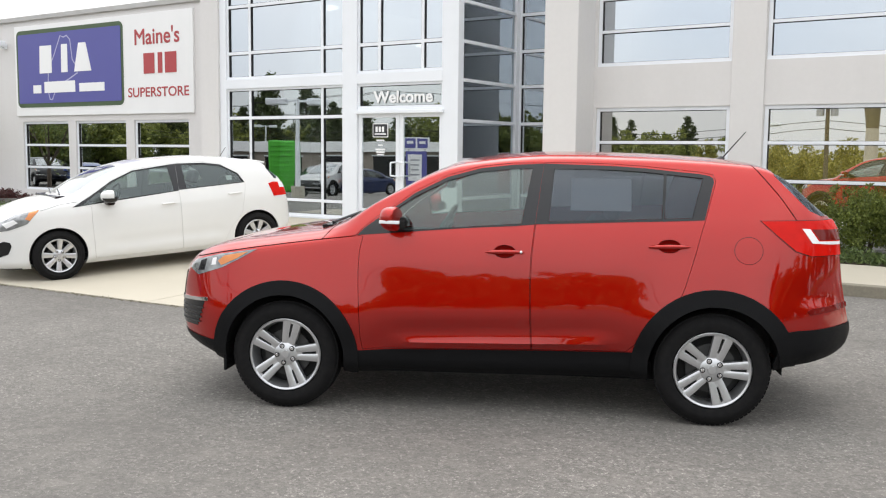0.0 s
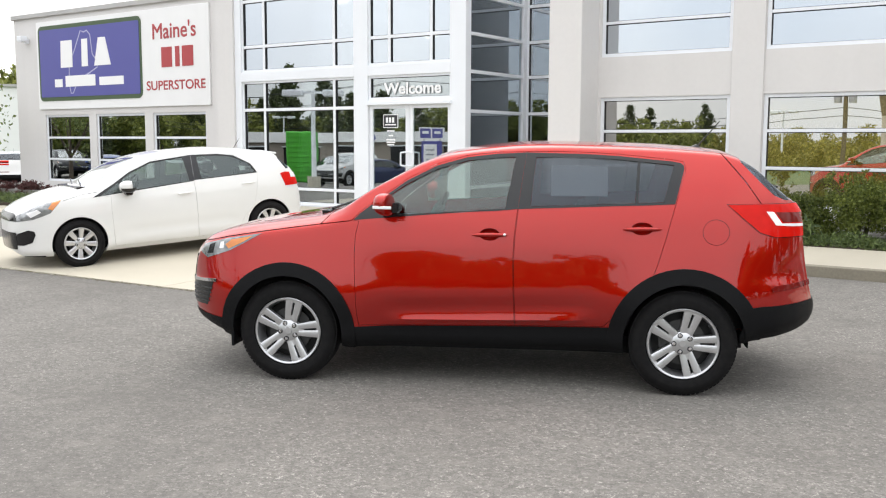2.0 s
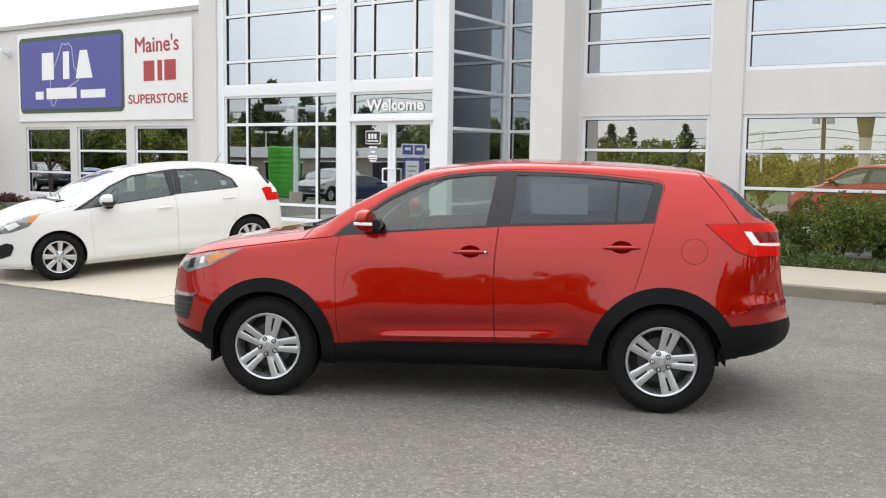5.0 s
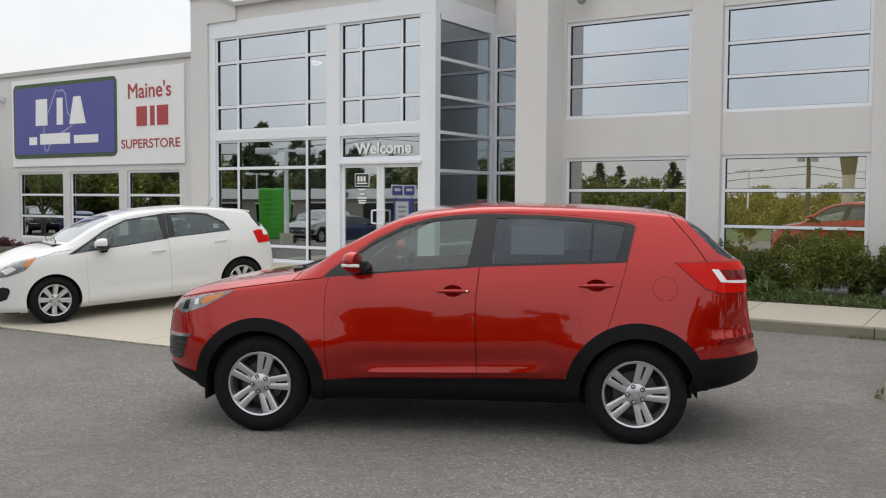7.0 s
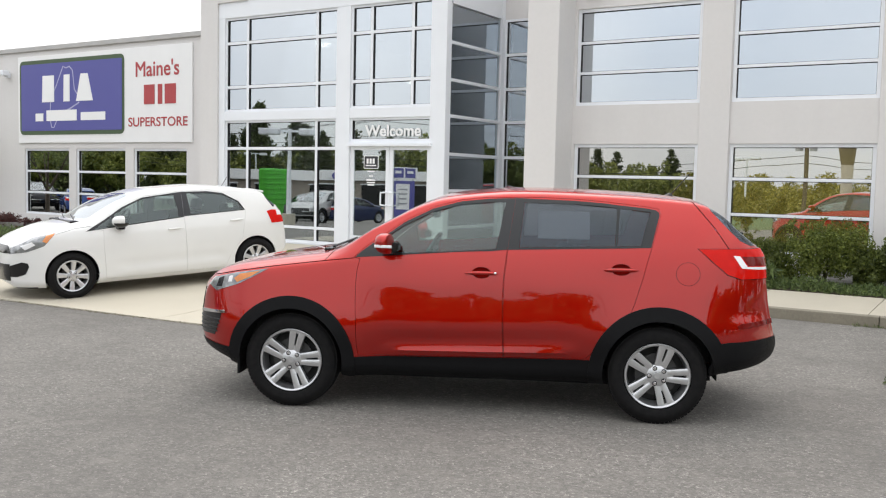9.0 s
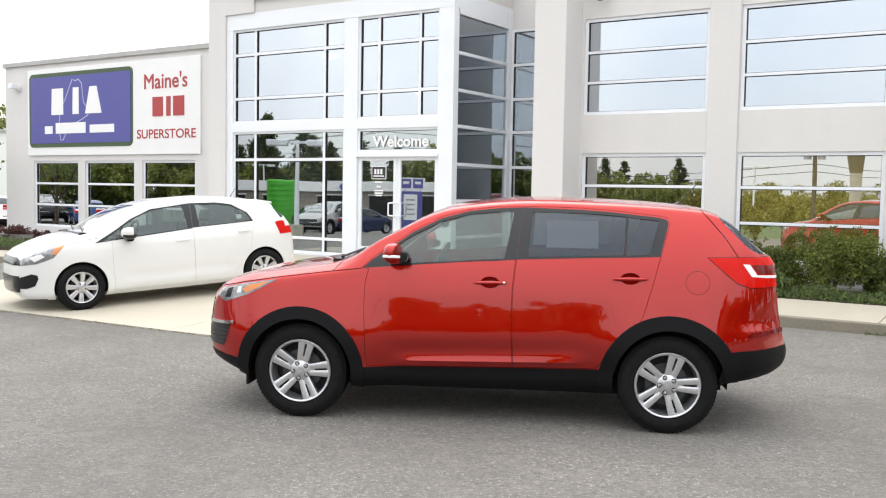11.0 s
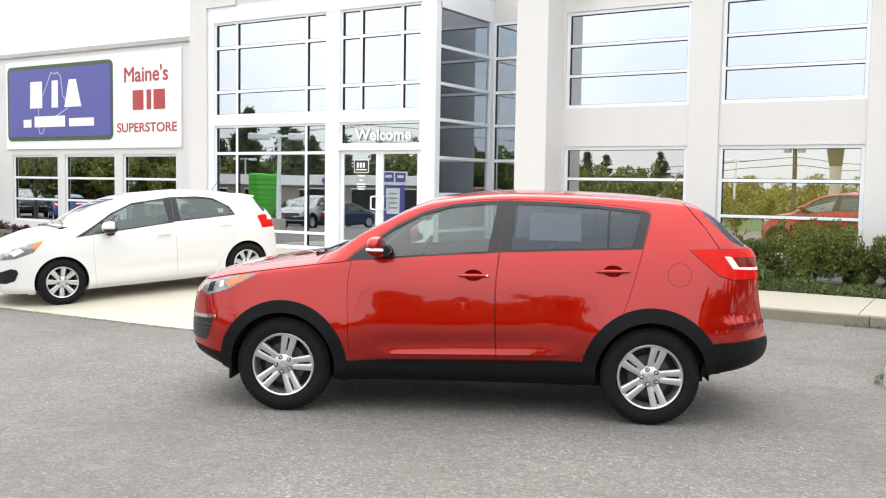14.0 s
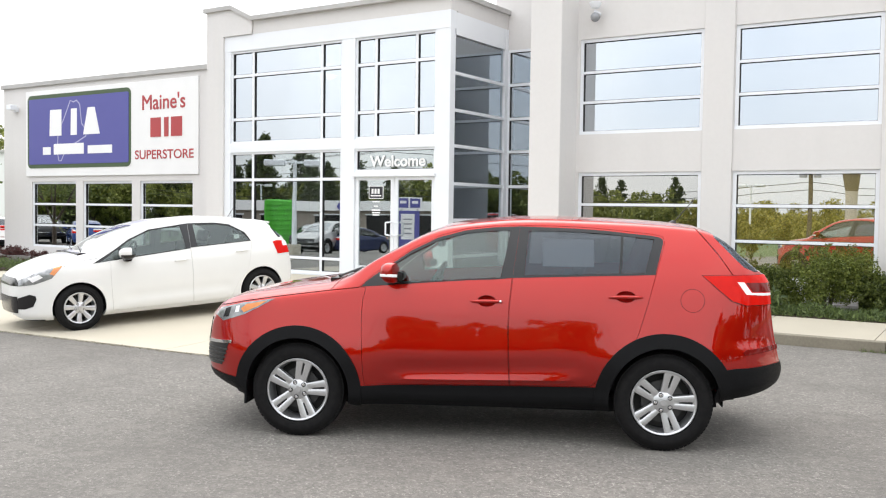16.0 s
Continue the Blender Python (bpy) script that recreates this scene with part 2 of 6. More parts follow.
# ---- mesh helpers ----
def mesh_of(name, bm, material, smooth=False):
    me = bpy.data.meshes.new(name)
    bm.to_mesh(me)
    bm.free()
    for mm in material if isinstance(material, (list, tuple)) else [material]:
        me.materials.append(mm)
    if smooth:
        me.polygons.foreach_set("use_smooth", [True] * len(me.polygons))
        me.set_sharp_from_angle(angle=radians(34))
    return me


def part(name, bm, material, parent=None, label="", smooth=False):
    ob = new(name, mesh_of(name, bm, material, smooth))
    if parent is not None:
        ob.parent = parent
    return tagged(ob, label)


def thing(name, label, category, group="", kind="", at=None):
    ob = new(name)
    ob.empty_display_size = 0.1
    if at is not None:
        ob.matrix_world = at
    return tagged(ob, label, category, group, kind)


def add_box(bm, x0, x1, y0, y1, z0, z1, m=None):
    v = [bm.verts.new((x, y, z)) for x in (x0, x1) for y in (y0, y1) for z in (z0, z1)]
    if m is not None:
        for q in v:
            q.co = m @ q.co
    for f in ((0, 1, 3, 2), (4, 6, 7, 5), (0, 4, 5, 1), (2, 3, 7, 6), (0, 2, 6, 4), (1, 5, 7, 3)):
        bm.faces.new([v[i] for i in f])
    return v


def box(x0, x1, y0, y1, z0, z1, bevel=0.0):
    bm = bmesh.new()
    add_box(bm, x0, x1, y0, y1, z0, z1)
    if bevel:
        bmesh.ops.bevel(bm, geom=list(bm.edges), offset=bevel, segments=2, affect="EDGES", profile=0.5)
    return bm


def add_tube(bm, a, b, r0, r1=None, n=10, caps=True):
    a, b = Vector(a), Vector(b)
    r1 = r0 if r1 is None else r1
    q = (b - a).to_track_quat("Z", "Y")
    rings = []
    for p, r in ((a, r0), (b, r1)):
        rings.append([bm.verts.new(p + q @ Vector((r * math.cos(i * math.tau / n), r * math.sin(i * math.tau / n), 0))) for i in range(n)])
    for i in range(n):
        bm.faces.new([rings[0][i], rings[0][(i + 1) % n], rings[1][(i + 1) % n], rings[1][i]])
    if caps:
        bm.faces.new(rings[0][::-1])
        bm.faces.new(rings[1])


def tube(a, b, r0, r1=None, n=10):
    bm = bmesh.new()
    add_tube(bm, a, b, r0, r1, n)
    return bm


def wall_x(x0, x1, y0, y1, z0, z1, holes):
    """A wall along x with rectangular openings (x0, x1, z0, z1) through it."""
    xs = sorted({x0, x1, *(h[0] for h in holes), *(h[1] for h in holes)})
    zs = sorted({z0, z1, *(h[2] for h in holes), *(h[3] for h in holes)})
    bm = bmesh.new()
    grid = {}

    def vert(i, k, j):
        if (i, k, j) not in grid:
            grid[i, k, j] = bm.verts.new((xs[i], (y0, y1)[k], zs[j]))
        return grid[i, k, j]

    def solid(i, j):
        if not (0 <= i < len(xs) - 1 and 0 <= j < len(zs) - 1):
            return False
        cx, cz = (xs[i] + xs[i + 1]) / 2, (zs[j] + zs[j + 1]) / 2
        return not any(h[0] < cx < h[1] and h[2] < cz < h[3] for h in holes)

    for i in range(len(xs) - 1):
        for j in range(len(zs) - 1):
            if not solid(i, j):
                continue
            bm.faces.new([vert(i, 0, j), vert(i + 1, 0, j), vert(i + 1, 0, j + 1), vert(i, 0, j + 1)])
            bm.faces.new([vert(i, 1, j), vert(i, 1, j + 1), vert(i + 1, 1, j + 1), vert(i + 1, 1, j)])
            if not solid(i - 1, j):
                bm.faces.new([vert(i, 0, j), vert(i, 0, j + 1), vert(i, 1, j + 1), vert(i, 1, j)])
            if not solid(i + 1, j):
                bm.faces.new([vert(i + 1, 0, j), vert(i + 1, 1, j), vert(i + 1, 1, j + 1), vert(i + 1, 0, j + 1)])
            if not solid(i, j - 1):
                bm.faces.new([vert(i, 0, j), vert(i, 1, j), vert(i + 1, 1, j), vert(i + 1, 0, j)])
            if not solid(i, j + 1):
                bm.faces.new([vert(i, 0, j + 1), vert(i + 1, 0, j + 1), vert(i + 1, 1, j + 1), vert(i, 1, j + 1)])
    return bm


def text_mesh(words, size, depth=0.004, spacing=1.0, bold=0.014):
    cu = bpy.data.curves.new("letters", "FONT")
    cu.bevel_depth, cu.bevel_resolution = bold, 0
    cu.body, cu.size, cu.extrude, cu.align_x, cu.space_character = words, size, depth, "LEFT", spacing
    ob = bpy.data.objects.new("letters", cu)
    scene.collection.objects.link(ob)
    bpy.context.view_layer.update()
    me = bpy.data.meshes.new_from_object(ob.evaluated_get(bpy.context.evaluated_depsgraph_get()))
    bpy.data.objects.remove(ob)
    return me


def lettering(name, words, x0, x1, z0, z1, y, material, parent, label, bold=0.014):
    """Flat letters that fill the rectangle on a face towards -y."""
    me = text_mesh(words, 1.0, bold=bold)
    co = np.array([v.co for v in me.vertices])
    lo, hi = co.min(0), co.max(0)
    for v in me.vertices:
        f = (v.co.x - lo[0]) / (hi[0] - lo[0])
        g = (v.co.y - lo[1]) / (hi[1] - lo[1])
        v.co = (x0 + f * (x1 - x0), y - 0.006 - v.co.z * 0.2, z0 + g * (z1 - z0))
    me.materials.clear()
    me.materials.append(material)
    ob = new(name, me)
    ob.parent = parent
    return tagged(ob, label)


def poly_prism(points, y0, y1):
    """A plate from an outline in x and z."""
    bm = bmesh.new()
    a = [bm.verts.new((x, y0, z)) for x, z in points]
    b = [bm.verts.new((x, y1, z)) for x, z in points]
    bm.faces.new(a)
    bm.faces.new(b[::-1])
    for i in range(len(a)):
        j = (i + 1) % len(a)
        bm.faces.new([a[j], a[i], b[i], b[j]])
    bmesh.ops.recalc_face_normals(bm, faces=bm.faces)
    return bm


def rounded(x0, x1, z0, z1, r, n=6):
    out = []
    for cx, cz, a0 in ((x1 - r, z1 - r, 0), (x0 + r, z1 - r, 90), (x0 + r, z0 + r, 180), (x1 - r, z0 + r, 270)):
        for i in range(n + 1):
            a = radians(a0 + 90 * i / n)
            out.append((cx + r * math.cos(a), cz + r * math.sin(a)))
    return out


# ---- ground ----
def ground_height(x, y):
    """The apron rises from the lot towards the showroom."""
    if y <= 6.35:
        return 0.0
    return min(0.29, (y - 6.35) * 0.06)


def fall(x, y):
    """The land drops gently to the west and towards the street."""
    return -min(0.5, 0.025 * max(0.0, -x - 13.0)) - min(2.4, 0.03 * max(0.0, -y - 3.0))


def sheet(xs, ys, lift):
    bm = bmesh.new()
    vv = [[bm.verts.new((x, y, fall(x, y) + lift)) for y in ys] for x in xs]
    for i in range(len(xs) - 1):
        for j in range(len(ys) - 1):
            bm.faces.new([vv[i][j], vv[i + 1][j], vv[i + 1][j + 1], vv[i][j + 1]])
    return bm


ground = part("ground", sheet([-600, -200, -90, -60, -48, -40, -33, -24, -13, -5, 3.5, 20, 50, 90, 200, 600], [-600, -200, -110, -83, -70, -50, -34, -20, -10, -3, 6, 11.3, 30, 60, 90, 200, 600], -0.012), M_GRASS)
tagged(ground, "wide green verge reaching the horizon", "ground", kind="structure")
road = tagged(part("road", sheet([-60, -48, -40, -33, -24, -13, -5, 3.5, 16, 34], [-34, -20, -10, -3, 6, 11.3, 20, 30], 0.0), M_ASPHALT), "worn grey asphalt of the car lot", "asphalt", kind="structure")

# concrete apron in slabs, rising towards the doors
apron = thing("pavement", "pale concrete apron sloping up to the showroom doors", "pavement", kind="structure")
APRON_X = [-13.2, -10.2, -7.3, -5.2]
APRON_Y = [5.98, 8.6, 11.2, 13.6]
for i in range(3):
    for j in range(3):
        bm = bmesh.new()
        x0, x1, y0, y1 = APRON_X[i] + 0.006, APRON_X[i + 1] - 0.006, APRON_Y[j] + 0.006, APRON_Y[j + 1] - 0.006
        rows = []
        n = 10
        for k in range(n + 1):
            y = y0 + (y1 - y0) * k / n
            h = 0.014 + ground_height(0, y)
            row = []
            for q in range(7):
                x = x0 + (x1 - x0) * q / 6
                yy = y
                if j == 0 and k == 0:
                    yy += 0.035 * (noise.noise((x * 2.3, 0, 0)) + 0.5 * noise.noise((x * 7, 3, 0))) + (x + 9.0) * 0.06
                row.append((x, yy, h))
            rows.append(row)
        top = [[bm.verts.new(p) for p in r] for r in rows]
        low = [[bm.verts.new((p[0], p[1], -0.01)) for p in r] for r in rows]
        for k in range(n):
            for q in range(6):
                bm.faces.new([top[k][q], top[k][q + 1], top[k + 1][q + 1], top[k + 1][q]])
        for q in range(6):
            bm.faces.new([low[0][q], low[0][q + 1], top[0][q + 1], top[0][q]])
            bm.faces.new([low[n][q + 1], low[n][q], top[n][q], top[n][q + 1]])
        for k in range(n):
            bm.faces.new([low[k + 1][0], low[k][0], top[k][0], top[k + 1][0]])
            bm.faces.new([low[k][6], low[k + 1][6], top[k + 1][6], top[k][6]])
        part("slab", bm, M_CONCRETE, apron)

# sidewalk with kerb stones before the right wing
sidewalk = thing("sidewalk", "pale concrete sidewalk with a weathered kerb", "sidewalk", kind="structure")
KERB_Y = 11.3
edge = -5.1
for i in range(9):
    x0, x1 = edge + i * 1.55, edge + (i + 1) * 1.55
    bm = bmesh.new()
    v = []
    for x in (x0 + 0.006, x1 - 0.006):
        v.append([bm.verts.new(p) for p in ((x, KERB_Y + 0.16, -0.02), (x, KERB_Y + 0.16, 0.135), (x, 12.95, 0.2), (x, 12.95, -0.02))])
    for k in range(4):
        bm.faces.new([v[0][k], v[0][(k + 1) % 4], v[1][(k + 1) % 4], v[1][k]])
    bm.faces.new(v[0][::-1])
    bm.faces.new(v[1])
    bmesh.ops.recalc_face_normals(bm, faces=bm.faces)
    part("slab", bm, M_CONCRETE, sidewalk)
for i in range(6):
    x0, x1 = edge + i * 2.4, edge + (i + 1) * 2.4
    part("kerb_stone", box(x0 + 0.004, x1 - 0.004, KERB_Y, KERB_Y + 0.155, -0.03, 0.137, 0.012), M_KERB, sidewalk)

# planting bed against the right wing
tagged(part("planting_bed", box(-5.9, 9.0, 12.95, 14.4, -0.02, 0.21), M_SOIL), "dark mulch planting bed along the wall", "planting bed", kind="structure")

# kerbed island at the lot's side
def island_outline(grow, n=10):
    out = []
    x0, y0, x1, y1, r = 0.29 - grow, 7.05 - grow, 5.5, 10.4, 0.75 + grow
    out.append((x1, y0))
    for i in range(n + 1):
        a = radians(270 - 90 * i / n)
        out.append((x0 + r + r * math.cos(a), y0 + r + r * math.sin(a)))
    out += [(x0, y1), (x1, y1)]
    return out


def slab_from(points, z0, z1, bevel=0.0):
    bm = bmesh.new()
    a = [bm.verts.new((x, y, z0)) for x, y in points]
    b = [bm.verts.new((x, y, z1)) for x, y in points]
    bm.faces.new(a)
    top = bm.faces.new(b)
    for i in range(len(a)):
        j = (i + 1) % len(a)
        bm.faces.new([a[i], a[j], b[j], b[i]])
    bmesh.ops.recalc_face_normals(bm, faces=bm.faces)
    if bevel:
        bmesh.ops.bevel(bm, geom=list(top.edges), offset=bevel, segments=3, affect="EDGES", profile=0.5)
    return bm


island = thing("traffic_island", "kerbed concrete traffic island with a rounded nose", "traffic island", kind="structure")
part("kerb", slab_from(island_outline(0.0), -0.02, 0.16, 0.035), M_CONCRETE, island)
part("infill", slab_from(island_outline(-0.2), 0.1, 0.166), M_CONCRETE, island)

# ---- showroom building ----
def framed(parent, x0, x1, z0, z1, y, vs, hs, bar, pane_mat, depth=0.11, frame=0.05, outer=True, glass_y=0.05):
    """A glazed opening facing -y: outer frame, bars between the panes and the panes, under parent."""
    f = frame
    if outer:
        for n, b in (("head", (x0, x1, z1 - f, z1)), ("sill", (x0, x1, z0, z0 + f)), ("jamb", (x0, x0 + f, z0 + f, z1 - f)), ("jamb", (x1 - f, x1, z0 + f, z1 - f))):
            part(n, box(b[0], b[1], y, y + depth, b[2], b[3], 0.004), M_WHITE_FRAME, parent)
    ix0, ix1, iz0, iz1 = x0 + f, x1 - f, z0 + f, z1 - f
    cols = [ix0] + [v for v in vs] + [ix1]
    rows = [iz0] + [h for h in hs] + [iz1]
    for v in vs:
        part("mullion", box(v - bar / 2, v + bar / 2, y + 0.01, y + depth - 0.01, iz0, iz1, 0.004), M_WHITE_FRAME, parent)
    for h in hs:
        for i in range(len(cols) - 1):
            a = cols[i] + (bar / 2 if i else 0)
            b = cols[i + 1] - (bar / 2 if i < len(cols) - 2 else 0)
            part("transom", box(a, b, y + 0.014, y + depth - 0.014, h - bar / 2, h + bar / 2, 0.004), M_WHITE_FRAME, parent)
    for i in range(len(cols) - 1):
        for j in range(len(rows) - 1):
            a = cols[i] + (bar / 2 if i else 0)
            b = cols[i + 1] - (bar / 2 if i < len(cols) - 2 else 0)
            c = rows[j] + (bar / 2 if j else 0)
            d = rows[j + 1] - (bar / 2 if j < len(rows) - 2 else 0)
            tilt = random.uniform(-0.0016, 0.0016)
            bm = box(a - 0.004, b + 0.004, y + glass_y, y + glass_y + 0.008, c - 0.004, d + 0.004)
            for q in bm.verts:
                q.co.y += (q.co.z - (c + d) / 2) * tilt
            ob = part("pane", bm, pane_mat, parent)
            ob.visible_shadow = False
            # dark strips round the pane also stand in for shade on the bar sides
            gk = bmesh.new()
            gy0, gy1 = y + 0.02, y + glass_y + 0.02
            add_box(gk, a - 0.002, a + 0.009, gy0, gy1, c, d)
            add_box(gk, b - 0.007, b + 0.002, gy0, gy1, c, d)
            add_box(gk, a, b, gy0, gy1, d - 0.009, d + 0.002)
            add_box(gk, a, b, gy0, gy1, c - 0.002, c + 0.006)
            part("gasket", gk, M_GASKET_SHADE, parent)


# left wing with the sign
LY = 15.2
LEFT_WINDOWS = [(-23.72, -21.65), (-21.34, -19.25), (-18.93, -16.9)]
wall_left = part("wall_left", wall_x(-25.1, -13.0, LY, LY + 0.3, -0.02, 5.12, [(a, b, 0.48, 2.36) for a, b in LEFT_WINDOWS]), M_STUCCO)
tagged(wall_left, "light grey stucco wall of the showroom's low wing", "wall", kind="structure")
for k, (a, b) in enumerate(LEFT_WINDOWS):
    w = thing("window_%d" % (k + 1), "white-framed three-pane window in the low wing", "window", "windows of the low wing", "structure")
    framed(w, a, b, 0.48, 2.36, LY + 0.04, [], [1.11, 1.72], 0.06, M_PANE_WING, frame=0.06)
tagged(part("coping_left", box(-25.16, -14.2, LY - 0.07, LY + 0.36, 5.12, 5.25, 0.015), M_COPING), "grey metal coping along the roof edge", "coping", kind="structure")
tagged(part("wall_left_side", box(-25.1, -24.8, LY + 0.3, 34, -0.02, 5.12), M_STUCCO), "grey stucco side wall", "wall", kind="structure")

# entrance bay
EY = 13.64
EX0, EX1, ETOP = -14.16, -8.2, 5.46
FLOOR_Z = 0.3
bay = thing("entrance_bay", "two-storey white-framed glass entrance bay", "entrance bay", kind="structure")
part("post", box(EX0, -13.98, EY, EY + 0.2, 0.0, 5.12, 0.006), M_WHITE_FRAME, bay)
part("post", box(-10.82, -10.48, EY, EY + 0.2, 0.0, 5.12, 0.006), M_WHITE_FRAME, bay)
part("post", box(-8.53, EX1, EY, EY + 0.16, 0.0, 5.12, 0.006), M_WHITE_FRAME, bay)
part("fascia", box(EX0, EX1, EY - 0.004, EY + 0.2, 5.12, ETOP, 0.006), M_WHITE_FRAME, bay)
part("spandrel", box(-13.98, -10.82, EY, EY + 0.16, 2.9, 3.1, 0.006), M_WHITE_FRAME, bay)
part("spandrel", box(-10.48, -8.53, EY, EY + 0.16, 2.9, 3.1, 0.006), M_WHITE_FRAME, bay)
part("base_rail", box(-13.98, -10.82, EY + 0.01, EY + 0.16, 0.2, 0.34, 0.006), M_WHITE_FRAME, bay)
for label, x0, x1, z0, z1, vs, hs in (
    ("tall", -13.98, -10.82, 3.1, 5.12, [-13.33, -11.38], [3.63, 4.58]),
    ("tall", -10.48, -8.53, 3.1, 5.12, [-9.98, -9.0], [3.63, 4.58]),
    ("low", -13.98, -10.82, 0.34, 2.9, [-13.33, -11.38], [0.65, 2.3]),
    ("transom", -10.48, -8.53, 2.44, 2.9, [], []),
):
    w = thing("window_bay", "white-framed %s entrance glazing reflecting sky and trees" % label, "window", "glazing of the entrance bay", "structure")
    framed(w, x0, x1, z0, z1, EY + 0.035, vs, hs, 0.062, M_PANE if z0 > 3 else M_PANE_CLEAR, frame=0.045)
part("door_head", box(-10.48, -8.53, EY + 0.02, EY + 0.16, 2.33, 2.44, 0.006), M_WHITE_FRAME, bay)
part("drip_rail", box(-10.5, -8.5, EY - 0.05, EY + 0.02, 2.34, 2.4, 0.006), M_WHITE_FRAME, bay)


def door_leaf(x0, x1, meeting_right):
    d = thing("door", "white-framed glass entrance door, shut", "door", "entrance doors", "structure")
    z0, z1, y = FLOOR_Z, 2.33, EY + 0.045
    f = 0.085
    part("stile", box(x0, x0 + f, y, y + 0.05, z0, z1, 0.004), M_WHITE_FRAME, d)
    part("stile", box(x1 - f, x1, y, y + 0.05, z0, z1, 0.004), M_WHITE_FRAME, d)
    part("top_rail", box(x0 + f, x1 - f, y, y + 0.05, z1 - 0.06, z1, 0.004), M_WHITE_FRAME, d)
    part("bottom_rail", box(x0 + f, x1 - f, y, y + 0.05, z0, z0 + 0.25, 0.004), M_WHITE_FRAME, d)
    pane = part("pane", box(x0 + f - 0.005, x1 - f + 0.005, y + 0.02, y + 0.03, z0 + 0.245, z1 - 0.055), M_PANE_CLEAR, d)
    pane.visible_shadow = False
    hx = x1 - 0.045 if meeting_right else x0 + 0.045
    s = -1 if meeting_right else 1
    bm = bmesh.new()
    hp = [(hx, y, 1.18), (hx, y - 0.07, 1.18), (hx + s * 0.1, y - 0.075, 1.19), (hx + s * 0.1, y - 0.075, 1.43), (hx, y - 0.07, 1.44), (hx, y, 1.44)]
    for a, b in zip(hp, hp[1:]):
        add_tube(bm, a, b, 0.016, n=8)
    part("pull_handle", bm, M_WHITE_FRAME, d, "white bow pull handle", smooth=True)
    return d


door_1 = door_leaf(-10.475, -9.508, True)
door_2 = door_leaf(-9.502, -8.535, False)

# welcome word on the transom
welcome = thing("welcome_lettering", "white word Welcome on the glass above the doors", "lettering")
lettering("letters", "Welcome", -10.13, -8.78, 2.53, 2.76, EY + 0.07, M_WHITE_LETTER, welcome, "", 0.032)

# notices on the doors
notice = thing("door_notice", "white outlined opening notice on the door glass", "notice")
ny = EY + 0.06
bm = poly_prism(rounded(-10.14, -9.78, 1.9, 2.16, 0.02), ny - 0.002, ny + 0.002)
part("border", bm, M_WHITE_LETTER, notice)
part("field", poly_prism(rounded(-10.125, -9.795, 1.915, 2.145, 0.015), ny - 0.005, ny - 0.0025), shader("notice_black", (0.03, 0.03, 0.035), 0.4), notice)
for q in range(3):
    part("bar", box(-10.07 + q * 0.075, -10.02 + q * 0.075, ny - 0.008, ny - 0.0055, 2.0, 2.1), M_WHITE_LETTER, notice)
part("bar", box(-10.09, -9.83, ny - 0.008, ny - 0.0055, 1.95, 1.975), M_WHITE_LETTER, notice)
for q, (wd, zz) in enumerate(((0.18, 1.83), (0.1, 1.74), (0.22, 1.66), (0.2, 1.61), (0.16, 1.565))):
    part("bar", box(-9.96 - wd / 2, -9.96 + wd / 2, ny - 0.003, ny + 0.001, zz, zz + 0.028), M_WHITE_LETTER, notice)

# grey pier, parapet and roof of the bay
pier = poly_prism([(-14.68, 0.0), (EX0, 0.0), (EX0, ETOP), (-13.3, ETOP), (-13.3, 5.74), (-13.92, 6.03), (-14.68, 6.03)], EY - 0.05, EY + 0.4)
tagged(part("wall_pier", pier, M_STUCCO), "grey stucco pier beside the entrance bay", "wall", kind="structure")
cap = bmesh.new()
for a, b in (((-14.74, 6.03), (-13.9, 6.03)), ((-13.9, 6.03), (-13.28, 5.74)), ((-13.28, 5.74), (EX1 + 0.06, 5.74))):
    v = [cap.verts.new(p) for p in ((a[0], EY - 0.11, a[1]), (a[0], EY + 0.46, a[1]), (a[0], EY + 0.46, a[1] + 0.09), (a[0], EY - 0.11, a[1] + 0.09), (b[0], EY - 0.11, b[1]), (b[0], EY + 0.46, b[1]), (b[0], EY + 0.46, b[1] + 0.09), (b[0], EY - 0.11, b[1] + 0.09))]
    for f in ((0, 1, 2, 3), (7, 6, 5, 4), (0, 4, 5, 1), (1, 5, 6, 2), (2, 6, 7, 3), (3, 7, 4, 0)):
        cap.faces.new([v[i] for i in f])
add_box(cap, EX1 - 0.3, EX1 + 0.06, EY + 0.46, 15.85, 5.74, 5.83)
tagged(part("coping_bay", cap, M_COPING), "grey metal coping over the entrance bay", "coping", kind="structure")
tagged(part("parapet_bay", box(-13.3, EX1, EY, EY + 0.25, ETOP, 5.74), M_STUCCO), "grey stucco parapet over the entrance bay", "wall", kind="structure")
tagged(part("parapet_side", box(EX1 - 0.25, EX1, EY + 0.25, 15.85, 5.44, 5.74), M_STUCCO), "grey stucco parapet of the bay's side", "wall", kind="structure")
tagged(part("roof_bay", box(-14.1, EX1 - 0.25, EY + 0.4, 24, 5.2, 5.32), M_COPING), "flat roof of the entrance hall", "roof", kind="structure")
tagged(part("wall_bay_side", box(-14.68, -14.4, EY + 0.4, LY, 0, 6.0), M_STUCCO), "grey stucco side of the entrance bay", "wall", kind="structure")

